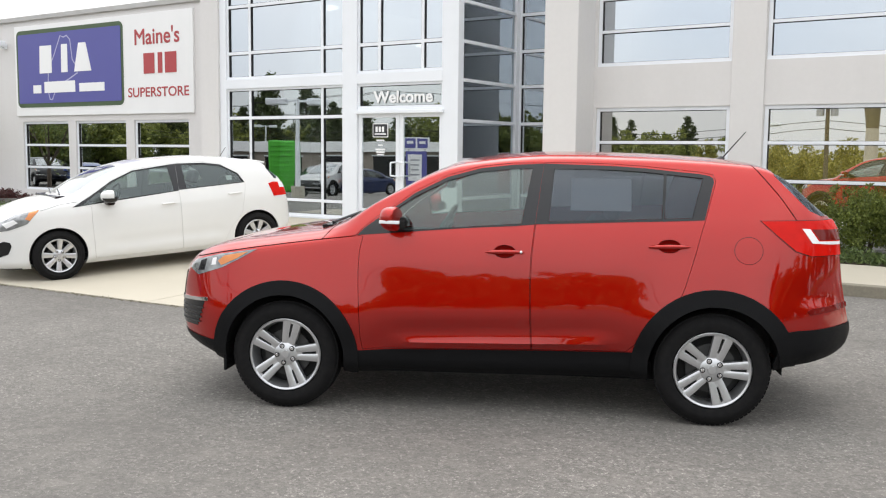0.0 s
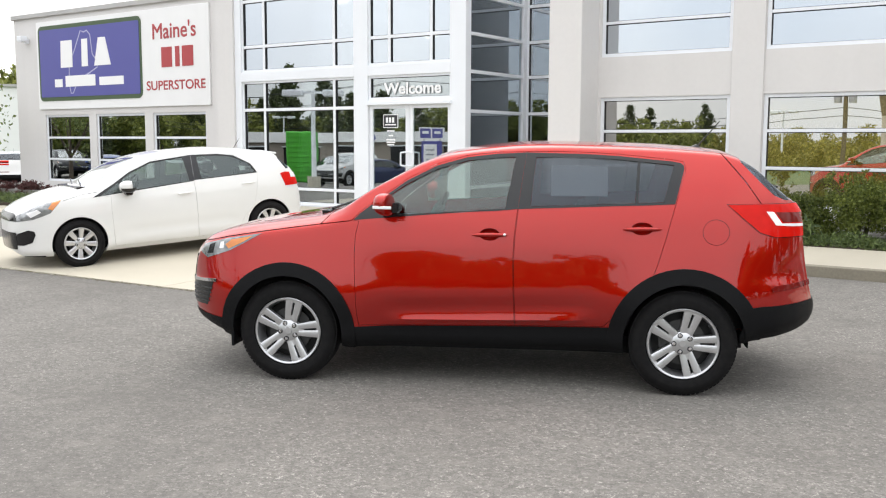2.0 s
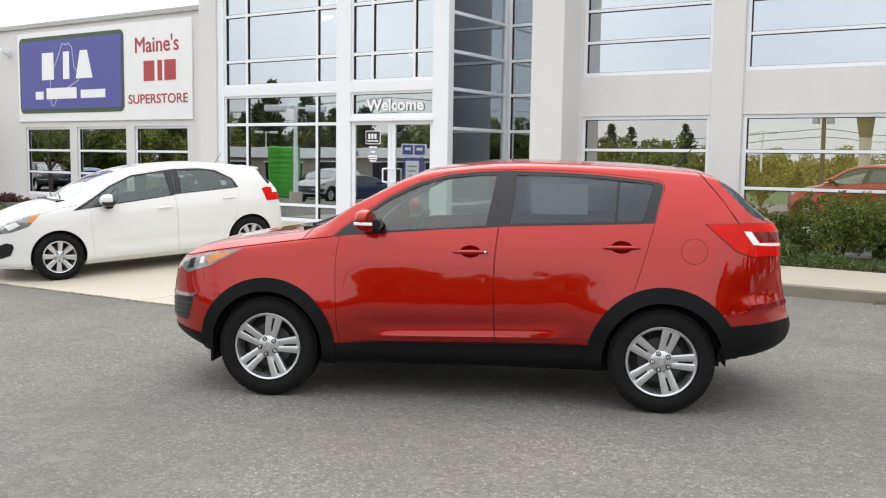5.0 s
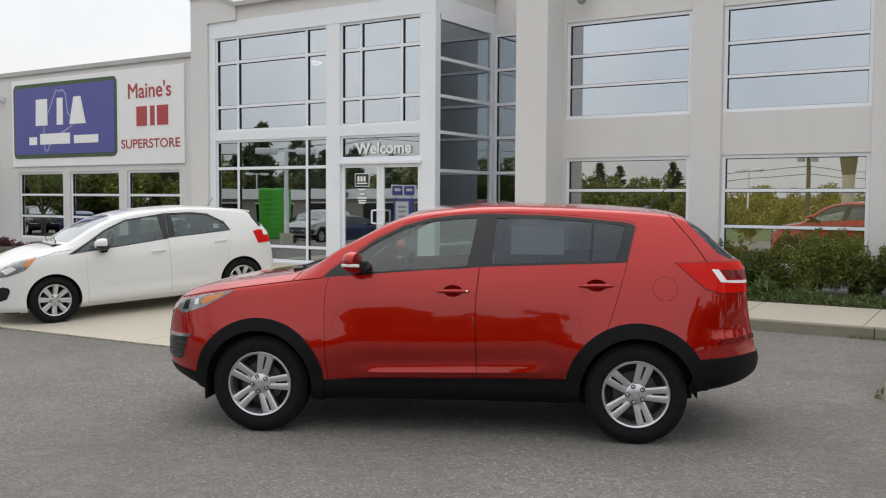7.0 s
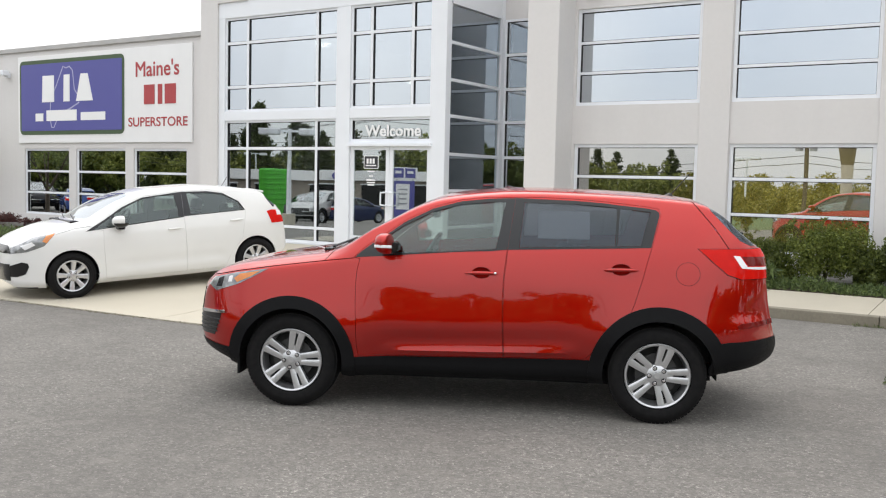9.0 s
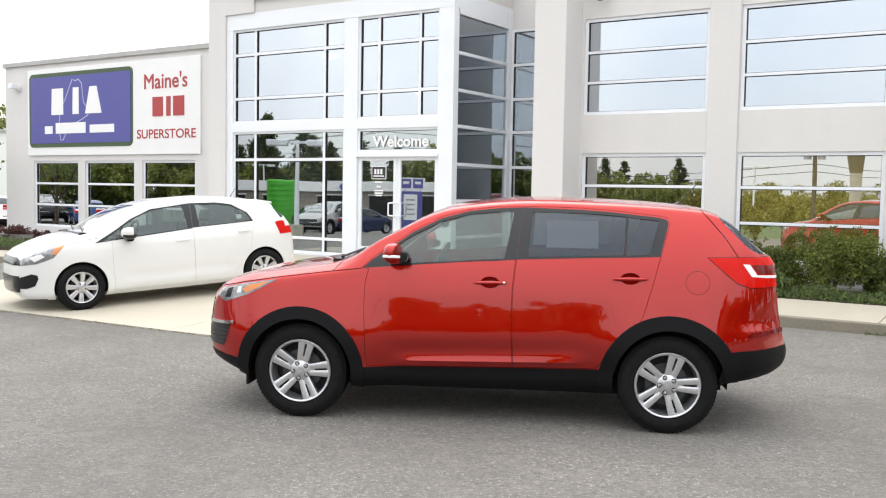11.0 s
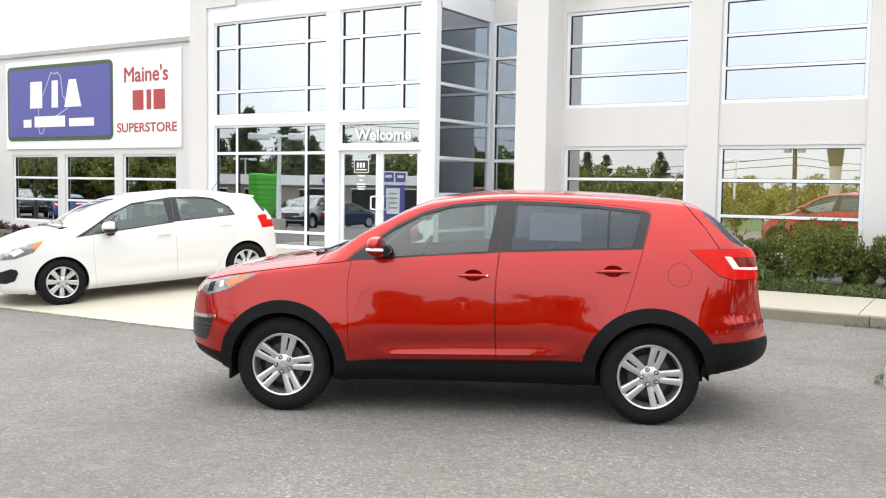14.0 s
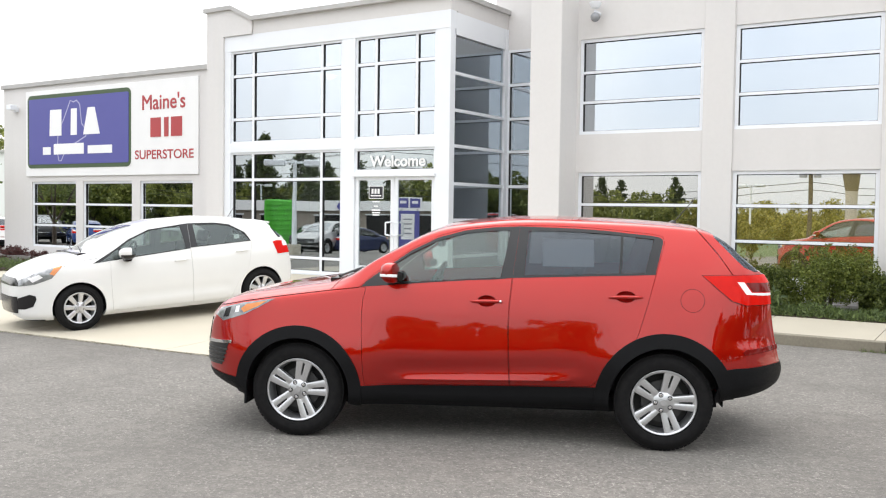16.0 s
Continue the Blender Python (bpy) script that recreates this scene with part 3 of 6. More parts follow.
# glazed return of the bay and the recessed strip
RET_H = [0.8, 1.5, 2.2, 2.92, 3.6, 4.3]
ret = thing("window_return", "glazed side of the entrance bay with white bars", "window", "glazing of the entrance bay", "structure")
part("fascia", box(EX1 - 0.1, EX1, EY + 0.2, 15.72, 5.02, 5.44), M_WHITE_FRAME, ret)
part("jamb", box(EX1 - 0.12, EX1 + 0.01, 15.72, 15.85, 0.0, 5.44), M_WHITE_FRAME, ret)
part("mullion", box(EX1 - 0.1, EX1 - 0.01, EY + 0.16, EY + 0.19, 0.0, 5.02), M_WHITE_FRAME, ret)
for h in RET_H:
    part("transom", box(EX1 - 0.09, EX1 - 0.005, EY + 0.19, 15.72, h - 0.03, h + 0.03, 0.004), M_WHITE_FRAME, ret)
lev = [0.1] + RET_H + [5.02]
for a, b in zip(lev, lev[1:]):
    ob = part("pane", box(EX1 - 0.05, EX1 - 0.042, EY + 0.185, 15.725, a + 0.025, b - 0.025), M_PANE_SIDE, ret)
    ob.visible_shadow = False
strip = thing("window_recess", "narrow white-framed glazing in the recess", "window", "glazing of the entrance bay", "structure")
framed(strip, EX1, -6.4, 0.1, 5.02, 15.85, [], RET_H, 0.06, M_PANE, frame=0.05)
tagged(part("wall_recess", box(EX1 - 0.3, -6.3, 15.85, 16.15, 5.02, 7.6), M_STUCCO), "grey stucco wall above the recess", "wall", kind="structure")

# right wing
RY = 14.47
tagged(part("wall_pillar", box(-6.6, -5.98, 13.8, 16.1, -0.02, 7.6, 0.015), M_STUCCO), "tall grey stucco pillar", "wall", kind="structure")
RW_X = [(-5.93, -3.65), (-3.12, -0.87), (-0.34, 1.91), (2.44, 4.69)]
holes = []
for a, b in RW_X:
    holes += [(a, b, 0.62, 2.41), (a, b, 3.1, 4.82)]
tagged(part("wall_right", wall_x(-6.02, 9.0, RY, RY + 0.3, -0.02, 7.4, holes), M_STUCCO), "light grey stucco wall of the two-storey wing", "wall", kind="structure")
for a, b in ((-3.64, -3.13), (-0.86, -0.35), (1.92, 2.43)):
    tagged(part("pilaster", box(a, b, RY - 0.035, RY - 0.002, 0.0, 7.4, 0.008), M_STUCCO), "flat grey stucco pilaster between windows", "pilaster", kind="structure")
for k, (a, b) in enumerate(RW_X):
    for z0, z1, hs, mm in ((0.62, 2.41, [1.24, 1.83], M_PANE_MATTE if k else M_PANE_LOW), (3.1, 4.82, [3.68, 4.22], M_PANE)):
        w = thing("window_%d" % (4 + 2 * k + (z0 > 3)), "wide white-framed three-pane window reflecting the sky", "window", "windows of the right wing", "structure")
        framed(w, a, b, z0, z1, RY + 0.03, [], hs, 0.05, mm, frame=0.06)
tagged(part("roof_right", box(-6.7, 9.0, RY + 0.3, 26, 7.2, 7.4), M_COPING), "flat roof", "roof", kind="structure")
tagged(part("wall_back", box(-25.1, 9.0, 25.7, 26, -0.02, 7.2), M_ROOM), "plain back wall", "wall", kind="structure")
tagged(part("wall_right_side", box(8.7, 9.0, RY + 0.3, 25.7, -0.02, 7.2), M_STUCCO), "plain side wall", "wall", kind="structure")
tagged(part("roof_left", box(-24.8, -14.68, LY + 0.3, 25.7, 4.8, 4.95), M_COPING), "flat roof", "roof", kind="structure")
tagged(part("floor", box(-24.8, 8.7, 14.0, 25.7, -0.01, 0.28), M_ROOM_FLOOR), "dark tiled showroom floor", "floor", kind="structure")
tagged(part("ceiling", box(-6.0, 8.7, 14.8, 25.7, 2.7, 2.95), M_ROOM), "plain intermediate ceiling", "ceiling", kind="structure")
tagged(part("wall_inner", box(-24.8, 8.7, 19.5, 19.7, 0.28, 4.8), M_ROOM), "plain inner wall", "wall", kind="structure")

# sign board
sign = thing("sign_board", "large white and blue dealership sign board on the wall", "sign")
SY = LY - 0.05
part("board", box(-23.92, -16.67, SY, LY - 0.002, 2.52, 4.98, 0.006), M_WHITE_SIGN, sign)
part("border", poly_prism(rounded(-23.82, -19.23, 2.75, 4.85, 0.16), SY - 0.012, SY - 0.002), M_GREEN_SIGN, sign, "dark green border")
part("field", poly_prism(rounded(-23.74, -19.31, 2.86, 4.74, 0.05), SY - 0.02, SY - 0.0125), M_BLUE_SIGN, sign, "violet-blue field")
# plain shapes where the maker's mark stands
def slab_sign(points, mat, name="mark"):
    part(name, poly_prism(points, SY - 0.03, SY - 0.021), mat, sign)


for a, b, c, d in ((-22.75, -22.2, -22.2, -22.72), (-21.78, -21.5, -21.5, -21.76), (-21.22, -20.5, -20.72, -21.02)):
    slab_sign([(a, 3.66), (b, 3.66), (c, 4.4), (d, 4.4)], M_WHITE_LETTER)
for a, b, h in ((-23.06, -22.7, 0.22), (-22.55, -21.2, 0.3), (-21.02, -19.98, 0.22)):
    slab_sign([(a, 3.13), (b, 3.13), (b, 3.13 + h), (a, 3.13 + h)], M_WHITE_LETTER, "bar")
OUT = [(-22.32, 2.95), (-22.4, 3.2), (-22.36, 3.75), (-22.1, 4.12), (-21.8, 4.63), (-21.66, 4.58), (-21.52, 4.62), (-21.38, 4.5), (-21.3, 3.98), (-21.12, 3.8), (-21.1, 3.62), (-21.45, 3.48), (-21.75, 3.38), (-22.05, 3.2), (-22.22, 2.95)]
bm = bmesh.new()
rings = []
for k, (x, z) in enumerate(OUT):
    (xa, za), (xb, zb) = OUT[k - 1], OUT[(k + 1) % len(OUT)]
    side = Vector((zb - za, 0, xa - xb)).normalized() * 0.018
    rings.append([bm.verts.new(Vector((x, SY - dy, z)) + side * w) for w, dy in ((1, 0.005), (1, 0.022), (-1, 0.022), (-1, 0.005))])
for p, q in zip(rings, rings[1:] + rings[:1]):
    for i in range(4):
        bm.faces.new([p[i], p[(i + 1) % 4], q[(i + 1) % 4], q[i]])
bmesh.ops.recalc_face_normals(bm, faces=bm.faces)
part("outline", bm, M_PALE_LINE, sign, "pale irregular outline")
lettering("letters", "Maine's", -18.78, -17.13, 4.21, 4.62, SY, M_RED_LETTER, sign, "red word")
for a, b in ((-18.45, -18.05), (-17.92, -17.76), (-17.66, -17.25)):
    part("mark", box(a, b, SY - 0.012, SY - 0.002, 3.5, 4.0), M_RED_LETTER, sign, "red block")
lettering("letters", "SUPERSTORE", -19.07, -16.82, 2.93, 3.17, SY, M_RED_LETTER, sign, "red word")

# ---- cars ----
def paint(name, color, flake=0.0, rough=0.3):
    m = shader(name, color, rough, vary=0.05, scale=2.0, coat=1.0, spec=0.0)
    m.node_tree.nodes["Principled BSDF"].inputs["Metallic"].default_value = flake
    m.node_tree.nodes["Principled BSDF"].inputs["Coat IOR"].default_value = 1.45
    return m


M_RED = paint("red_car_paint", (0.39, 0.0055, 0.0018), 0.75, 0.36)
M_RED.node_tree.nodes["Principled BSDF"].inputs["Coat IOR"].default_value = 1.58
M_WHITE = paint("white_car_paint", (0.77, 0.77, 0.757))
M_CLAD = shader("black_cladding", (0.0065, 0.0067, 0.0076), 0.5, vary=0.3, scale=30, tint=(0.01, 0.01, 0.011), bump=0.3, bump_scale=500, spec=0.12)
M_TRIM = shader("black_gloss_trim", (0.009, 0.009, 0.0105), 0.16, vary=0.1, spec=0.5)
M_TYRE = shader("tyre_rubber", (0.009, 0.009, 0.0097), 0.72, spec=0.12, vary=0.4, scale=25, bump=0.3, bump_scale=120, tint=(0.02, 0.019, 0.018))
M_ALLOY = shader("silver_alloy", (0.62, 0.63, 0.65), 0.28, metal=0.85, vary=0.06, scale=20)
M_ALLOY_DULL = shader("brake_steel", (0.07, 0.07, 0.07), 0.5, metal=0.7, vary=0.4, scale=20)
M_CHROME = shader("chrome", (0.8, 0.8, 0.8), 0.08, metal=1.0)
M_CABIN = shader("cabin_plastic", (0.03, 0.03, 0.033), 0.7, vary=0.3, scale=10)
M_CLOTH = shader("seat_cloth", (0.05, 0.05, 0.055), 0.9, vary=0.4, scale=50, bump=0.3, bump_scale=200)
M_CAR_PANE = glass("car_pane", (0.9, 0.95, 0.95), 0.03, (0.74, 0.79, 0.77), 0.0)
M_CAR_PANE_DARK = glass("privacy_pane", (0.85, 0.92, 1.0), 0.022, (0.5, 0.52, 0.54), 0.0)
M_SCREEN = glass("windscreen_pane", (0.94, 0.96, 0.97), 0.34, (0.8, 0.84, 0.84), 0.0)
M_TAIL = shader("red_lens", (0.64, 0.01, 0.006), 0.14, spec=0.05, vary=0.25, scale=15, coat=0.2)
M_TAIL_DARK = shader("dark_red_lens", (0.16, 0.006, 0.005), 0.15, vary=0.2, scale=15, coat=0.35, spec=0.2)
M_CLEAR_LENS = shader("clear_lens", (0.36, 0.37, 0.38), 0.2, metal=0.6, vary=0.8, scale=17, tint=(0.08, 0.085, 0.09), coat=1.0)
M_WHITE_LENS = shader("white_lens", (0.85, 0.85, 0.86), 0.15, coat=1.0)
M_AMBER = shader("amber_lens", (0.75, 0.24, 0.04), 0.15, vary=0.3, scale=20, coat=1.0)
M_PAPER = shader("price_sheet", (0.78, 0.79, 0.77), 0.7, vary=0.06, scale=8)


def curve(*knots):
    """A smooth curve through knots that never overshoots."""
    x = np.array([k[0] for k in knots], float)
    y = np.array([k[1] for k in knots], float)
    h = np.diff(x)
    d = np.diff(y) / h
    m = np.zeros(len(x))
    for i in range(1, len(x) - 1):
        if d[i - 1] * d[i] > 0:
            w1, w2 = 2 * h[i] + h[i - 1], h[i] + 2 * h[i - 1]
            m[i] = (w1 + w2) / (w1 / d[i - 1] + w2 / d[i])
    m[0], m[-1] = d[0], d[-1]

    def f(t):
        t = min(max(t, x[0]), x[-1])
        i = min(max(int(np.searchsorted(x, t)) - 1, 0), len(h) - 1)
        s = (t - x[i]) / h[i]
        return float((2 * s**3 - 3 * s**2 + 1) * y[i] + (s**3 - 2 * s**2 + s) * h[i] * m[i] + (-2 * s**3 + 3 * s**2) * y[i + 1] + (s**3 - s**2) * h[i] * m[i + 1])

    return f


def smooth_step(v, a, b):
    t = min(max((v - a) / (b - a), 0), 1)
    return t * t * (3 - 2 * t)


def loft_into(bm, spec, off, flip=False, step=1):
    """The body's skin, moved outwards by off, into bm: stations along the car, rings from sill over the roof."""
    u0, u1, c = spec["u0"], spec["u1"], spec["half"]
    mid, half = (u0 + u1) / 2, (u1 - u0) / 2
    n = 84 // step
    rings = []
    for i in range(n + 1):
        s = i / n
        e = 0.5 - 0.5 * math.cos(math.pi * s)
        u = u0 + (u1 - u0) * (0.45 * s + 0.55 * e)
        w, zt, zb = spec["plan"](u) + off, spec["top"](u) + off, spec["bottom"](u) - off
        zk = min(spec["belt"](u), zt - 0.03)
        zk = max(zk, zb + 0.05)
        ns, ng, nr = 26 // step, 9 // step, 11 // step
        pts = [(0.0, zb), (0.45 * w, zb), (0.8 * w, zb)]
        side = []
        for k in range(ns + 1):
            z = zb + (zk - zb) * k / ns
            h = w * spec["side"](z) + spec["ledge"](u, z)
            f = (z - zb) / 0.09
            if f < 1:
                h -= 0.06 * (1 - f) ** 2
            side.append((h, z))
        pts += side
        hb = side[-1][0]
        g = zt - zk
        pull, rise, swell = spec["hood"]
        cab = smooth_step(g, *spec["cab"])
        zr = zk + g * (rise * (1 - cab) + 0.86 * cab)
        hr = (hb * pull) * (1 - cab) + (hb - 0.46 * (zr - zk)) * cab
        top = []
        for k in range(1, ng + 1):
            t = k / ng
            bow = 0.012 * math.sin(math.pi * t) * cab + (swell * math.sin(math.pi * t)) * (1 - cab) * min(1, g / 0.1)
            top.append((hb + (hr - hb) * t + bow, zk + (zr - zk) * t))
        for k in range(1, nr + 1):
            a = math.pi / 2 * k / nr
            top.append((hr * math.cos(a), zr + (zt - zr) * math.sin(a) ** 0.9))
        all_p = pts + top
        first = len(pts)
        for _ in range(spec["soften"]):
            new_p = list(all_p)
            for k in range(first - 1, len(all_p) - 1):
                new_p[k] = tuple(0.25 * all_p[k - 1][q] + 0.5 * all_p[k][q] + 0.25 * all_p[k + 1][q] for q in (0, 1))
            all_p = new_p
        uu = mid + (u - mid) * (1 + off / half)
        left = [bm.verts.new((uu, c - h, z)) for h, z in all_p]
        right = [bm.verts.new((uu, c + h, z)) for h, z in all_p[1:-1]]
        rings.append(left + right[::-1])
    m = len(rings[0])
    for a, b in zip(rings, rings[1:]):
        for k in range(m):
            f = [a[k], a[(k + 1) % m], b[(k + 1) % m], b[k]]
            bm.faces.new(f if flip else f[::-1])
    bm.faces.new(rings[0][::-1] if flip else rings[0])
    bm.faces.new(rings[-1] if flip else rings[-1][::-1])


def shell(spec, out, inn):
    bm = bmesh.new()
    loft_into(bm, spec, out)
    loft_into(bm, spec, inn, flip=True, step=1)
    me = bpy.data.meshes.new("shell")
    bm.to_mesh(me)
    bm.free()
    return me


def prism_mesh(points, axis, lo, hi):
    """A closed prism from an outline; axis 'v': outline in u and z; axis 'z': outline in u and v."""
    bm = bmesh.new()
    if axis == "v":
        a = [bm.verts.new((p[0], lo, p[1])) for p in points]
        b = [bm.verts.new((p[0], hi, p[1])) for p in points]
    else:
        a = [bm.verts.new((p[0], p[1], lo)) for p in points]
        b = [bm.verts.new((p[0], p[1], hi)) for p in points]
    bm.faces.new(a)
    bm.faces.new(b[::-1])
    for i in range(len(a)):
        j = (i + 1) % len(a)
        bm.faces.new([a[j], a[i], b[i], b[j]])
    bmesh.ops.recalc_face_normals(bm, faces=bm.faces)
    me = bpy.data.meshes.new("prism")
    bm.to_mesh(me)
    bm.free()
    return me


def cut(me, tool, op):
    """me with the solid tool taken away (DIFFERENCE) or kept to it (INTERSECT)."""
    a, b = bpy.data.objects.new("a", me), bpy.data.objects.new("b", tool)
    scene.collection.objects.link(a)
    scene.collection.objects.link(b)
    mod = a.modifiers.new("cut", "BOOLEAN")
    mod.object, mod.operation, mod.solver = b, op, "EXACT"
    for careful in (False, True):
        mod.use_self = careful
        bpy.context.view_layer.update()
        out = bpy.data.meshes.new_from_object(a.evaluated_get(bpy.context.evaluated_depsgraph_get()))
        if op == "DIFFERENCE" and len(out.polygons) > 0.6 * len(me.polygons):
            break
        if op == "INTERSECT" and len(out.polygons) > 3:
            break
    bpy.data.objects.remove(a)
    bpy.data.objects.remove(b)
    return out


def finish(name, me, material, parent, label=""):
    me.materials.clear()
    me.materials.append(material)
    me.polygons.foreach_set("use_smooth", [True] * len(me.polygons))
    me.polygons.foreach_set("material_index", [0] * len(me.polygons))
    me.set_sharp_from_angle(angle=radians(32))
    ob = new(name, me)
    ob.parent = parent
    return tagged(ob, label)


def inset(points, d):
    """The outline drawn in by d."""
    n = len(points)
    area = sum(points[i][0] * points[(i + 1) % n][1] - points[(i + 1) % n][0] * points[i][1] for i in range(n))
    s = 1 if area > 0 else -1
    out = []
    for i in range(n):
        p, q, r = Vector(points[i - 1]), Vector(points[i]), Vector(points[(i + 1) % n])
        a, b = (q - p).normalized(), (r - q).normalized()
        na, nb = Vector((-a.y, a.x)) * s, Vector((-b.y, b.x)) * s
        m = (na + nb)
        k = m.length_squared
        m = m * (2 / k) if k > 0.3 else m
        v = q + m * d
        out.append((v.x, v.y))
    return out


def ring_outline(cx, cz, r_out, r_in, a0, a1, n=28):
    out = [(cx + r_out * math.cos(radians(a0 + (a1 - a0) * i / n)), cz + r_out * math.sin(radians(a0 + (a1 - a0) * i / n))) for i in range(n + 1)]
    out += [(cx + r_in * math.cos(radians(a1 + (a0 - a1) * i / n)), cz + r_in * math.sin(radians(a1 + (a0 - a1) * i / n))) for i in range(n + 1)]
    return out


def spin_profile(profile, n=48):
    """A body of revolution about the local y axis from (y, r) pairs, closed."""
    bm = bmesh.new()
    rings = []
    for i in range(n):
        a = math.tau * i / n
        rings.append([bm.verts.new((r * math.cos(a), y, r * math.sin(a))) for y, r in profile])
    m = len(profile)
    for i in range(n):
        p, q = rings[i], rings[(i + 1) % n]
        for k in range(m - 1):
            bm.faces.new([p[k], p[k + 1], q[k + 1], q[k]])
    bmesh.ops.remove_doubles(bm, verts=bm.verts, dist=1e-5)
    bmesh.ops.recalc_face_normals(bm, faces=bm.faces)
    return bm


def make_wheel(car, u, v, z, tyre_r, rim_r, width, side, spokes, turn, double):
    """Tyre, alloy rim with spokes, nuts, cap and brake behind; side -1: the outer face looks to -y."""
    m = pose(u, v, z) @ pose(0, 0, 0, 0, turn, 0) @ pose(0, 0, 0, 0, 0, 0 if side < 0 else 180)
    hub = part("wheel", spin_profile([(0.085, 0.0), (0.085, rim_r * 0.66), (0.1, rim_r * 0.66), (0.1, rim_r * 0.3), (width, rim_r * 0.3), (width, 0.0)], 32), M_ALLOY_DULL, car, smooth=True)
    hub.matrix_basis = m
    w = width
    t = tyre_r
    tyre = spin_profile([(0.03, rim_r), (0.012, rim_r + 0.012), (0.0, rim_r + (t - rim_r) * 0.42), (0.004, t - 0.05), (0.016, t - 0.025), (0.034, t - 0.008), (0.06, t), (w / 2, t + 0.002), (w - 0.06, t), (w - 0.034, t - 0.008), (w - 0.01, t - 0.04), (w, rim_r + 0.04), (w - 0.03, rim_r)], 60)
    part("tyre", tyre, M_TYRE, hub, "black rubber tyre", smooth=True)
    tread = bmesh.new()
    for i in range(72):
        a = math.tau * i / 72
        for k, (y0, y1) in enumerate(((0.03, w * 0.36), (w * 0.4, w * 0.6), (w * 0.64, w - 0.03))):
            mm = pose(0, 0, 0, 0, math.degrees(a) + k * 2.2, 0)
            add_box(tread, -0.0115, 0.0115, y0, y1, t - 0.016, t + 0.0015 - (0.005 if k != 1 else 0), mm)
    part("tread", tread, M_TYRE, hub)
    bm = spin_profile([(0.014, rim_r + 0.004), (0.008, rim_r - 0.002), (0.012, rim_r - 0.013), (0.04, rim_r - 0.022), (0.13, rim_r - 0.028), (0.13, rim_r - 0.02), (0.03, rim_r)], 60)
    for k in range(spokes):
        mm = pose(0, 0, 0, 0, -90 - 360 * k / spokes, 0)
        halves = ((-1, 1), (1, 1)) if double else ((0, 1),)
        for sgn, _ in halves:
            r0, r1 = rim_r * 0.22, rim_r - 0.012
            if double:
                a0, a1, b0, b1 = 0.0035 * sgn, 0.039 * sgn, 0.009 * sgn, 0.06 * sgn
            else:
                a0, a1, b0, b1 = -0.021, 0.021, -0.034, 0.034
            pts = []
            for r, lo, hi, y in ((r0, a0, a1, 0.03), ((r0 + r1) / 2, (a0 + b0) / 2, (a1 + b1) / 2, 0.02), (r1, b0, b1, 0.013)):
                for q, dy in ((lo, 0.003), (lo + (hi - lo) * 0.2, 0), (lo + (hi - lo) * 0.8, 0), (hi, 0.003), (hi, 0.04), (lo, 0.04)):
                    pts.append(bm.verts.new(mm @ Vector((r, y + dy, q))))
            for s in (0, 6):
                for q in range(6):
                    bm.faces.new([pts[s + q], pts[s + (q + 1) % 6], pts[s + 6 + (q + 1) % 6], pts[s + 6 + q]])
            bm.faces.new(pts[:6])
            bm.faces.new(pts[12:18][::-1])
        if double:
            for ra, rb, wa, wb, ya, yb in ((rim_r * 0.2, rim_r * 0.48, 0.012, 0.012, 0.031, 0.026), (rim_r * 0.88, rim_r - 0.01, 0.014, 0.016, 0.018, 0.016)):
                v = [bm.verts.new(mm @ Vector(p)) for p in ((ra, ya, -wa), (ra, ya, wa), (rb, yb, wb), (rb, yb, -wb), (ra, ya + 0.03, -wa), (ra, ya + 0.03, wa), (rb, yb + 0.03, wb), (rb, yb + 0.03, -wb))]
                for f in ((0, 1, 2, 3), (7, 6, 5, 4), (0, 4, 5, 1), (1, 5, 6, 2), (2, 6, 7, 3), (3, 7, 4, 0)):
                    bm.faces.new([v[i] for i in f])
    for k, pr in enumerate(([(0.022, 0.0), (0.024, 0.066), (0.032, 0.078), (0.075, 0.08), (0.075, 0.0)],)):
        disc = spin_profile(pr, 32)
        tmp = bpy.data.meshes.new("tmp")
        disc.to_mesh(tmp)
        disc.free()
        bm.from_mesh(tmp)
        bpy.data.meshes.remove(tmp)
    bmesh.ops.recalc_face_normals(bm, faces=bm.faces)
    for e in bm.edges:
        e.smooth = len(e.link_faces) == 2 and e.calc_face_angle() < 0.45
    # added dark disc that stands in for the shade behind the spokes
    part("brake_shield", spin_profile([(0.15, 0.0), (0.15, rim_r * 0.98), (0.156, rim_r * 0.98), (0.156, 0.0)], 32), M_DARK, hub)
    rim = part("rim", bm, M_ALLOY, hub, "silver alloy rim", smooth=True)
    part("hub_cap", spin_profile([(0.016, 0.0), (0.017, 0.024), (0.025, 0.03), (0.03, 0.03), (0.03, 0.0)], 24), M_ALLOY, hub, "silver centre cap", smooth=True)
    for k in range(5):
        a = radians(126 + 72 * k)
        # black disc round each nut, painted in for a shaded hollow
        nut_shade = part("nut_recess", spin_profile([(0.0205, 0.0), (0.0205, 0.017), (0.034, 0.017), (0.034, 0.0)], 12), M_TRIM, hub)
        nut_shade.matrix_basis = pose(0.056 * math.cos(a), 0.0, 0.056 * math.sin(a))
        nut = spin_profile([(0.01, 0.0), (0.01, 0.008), (0.015, 0.012), (0.034, 0.0125), (0.034, 0.0)], 8)
        ob = part("wheel_nut", nut, M_CHROME, hub)
        ob.matrix_basis = pose(0.056 * math.cos(a), 0.004, 0.056 * math.sin(a))
    return hub


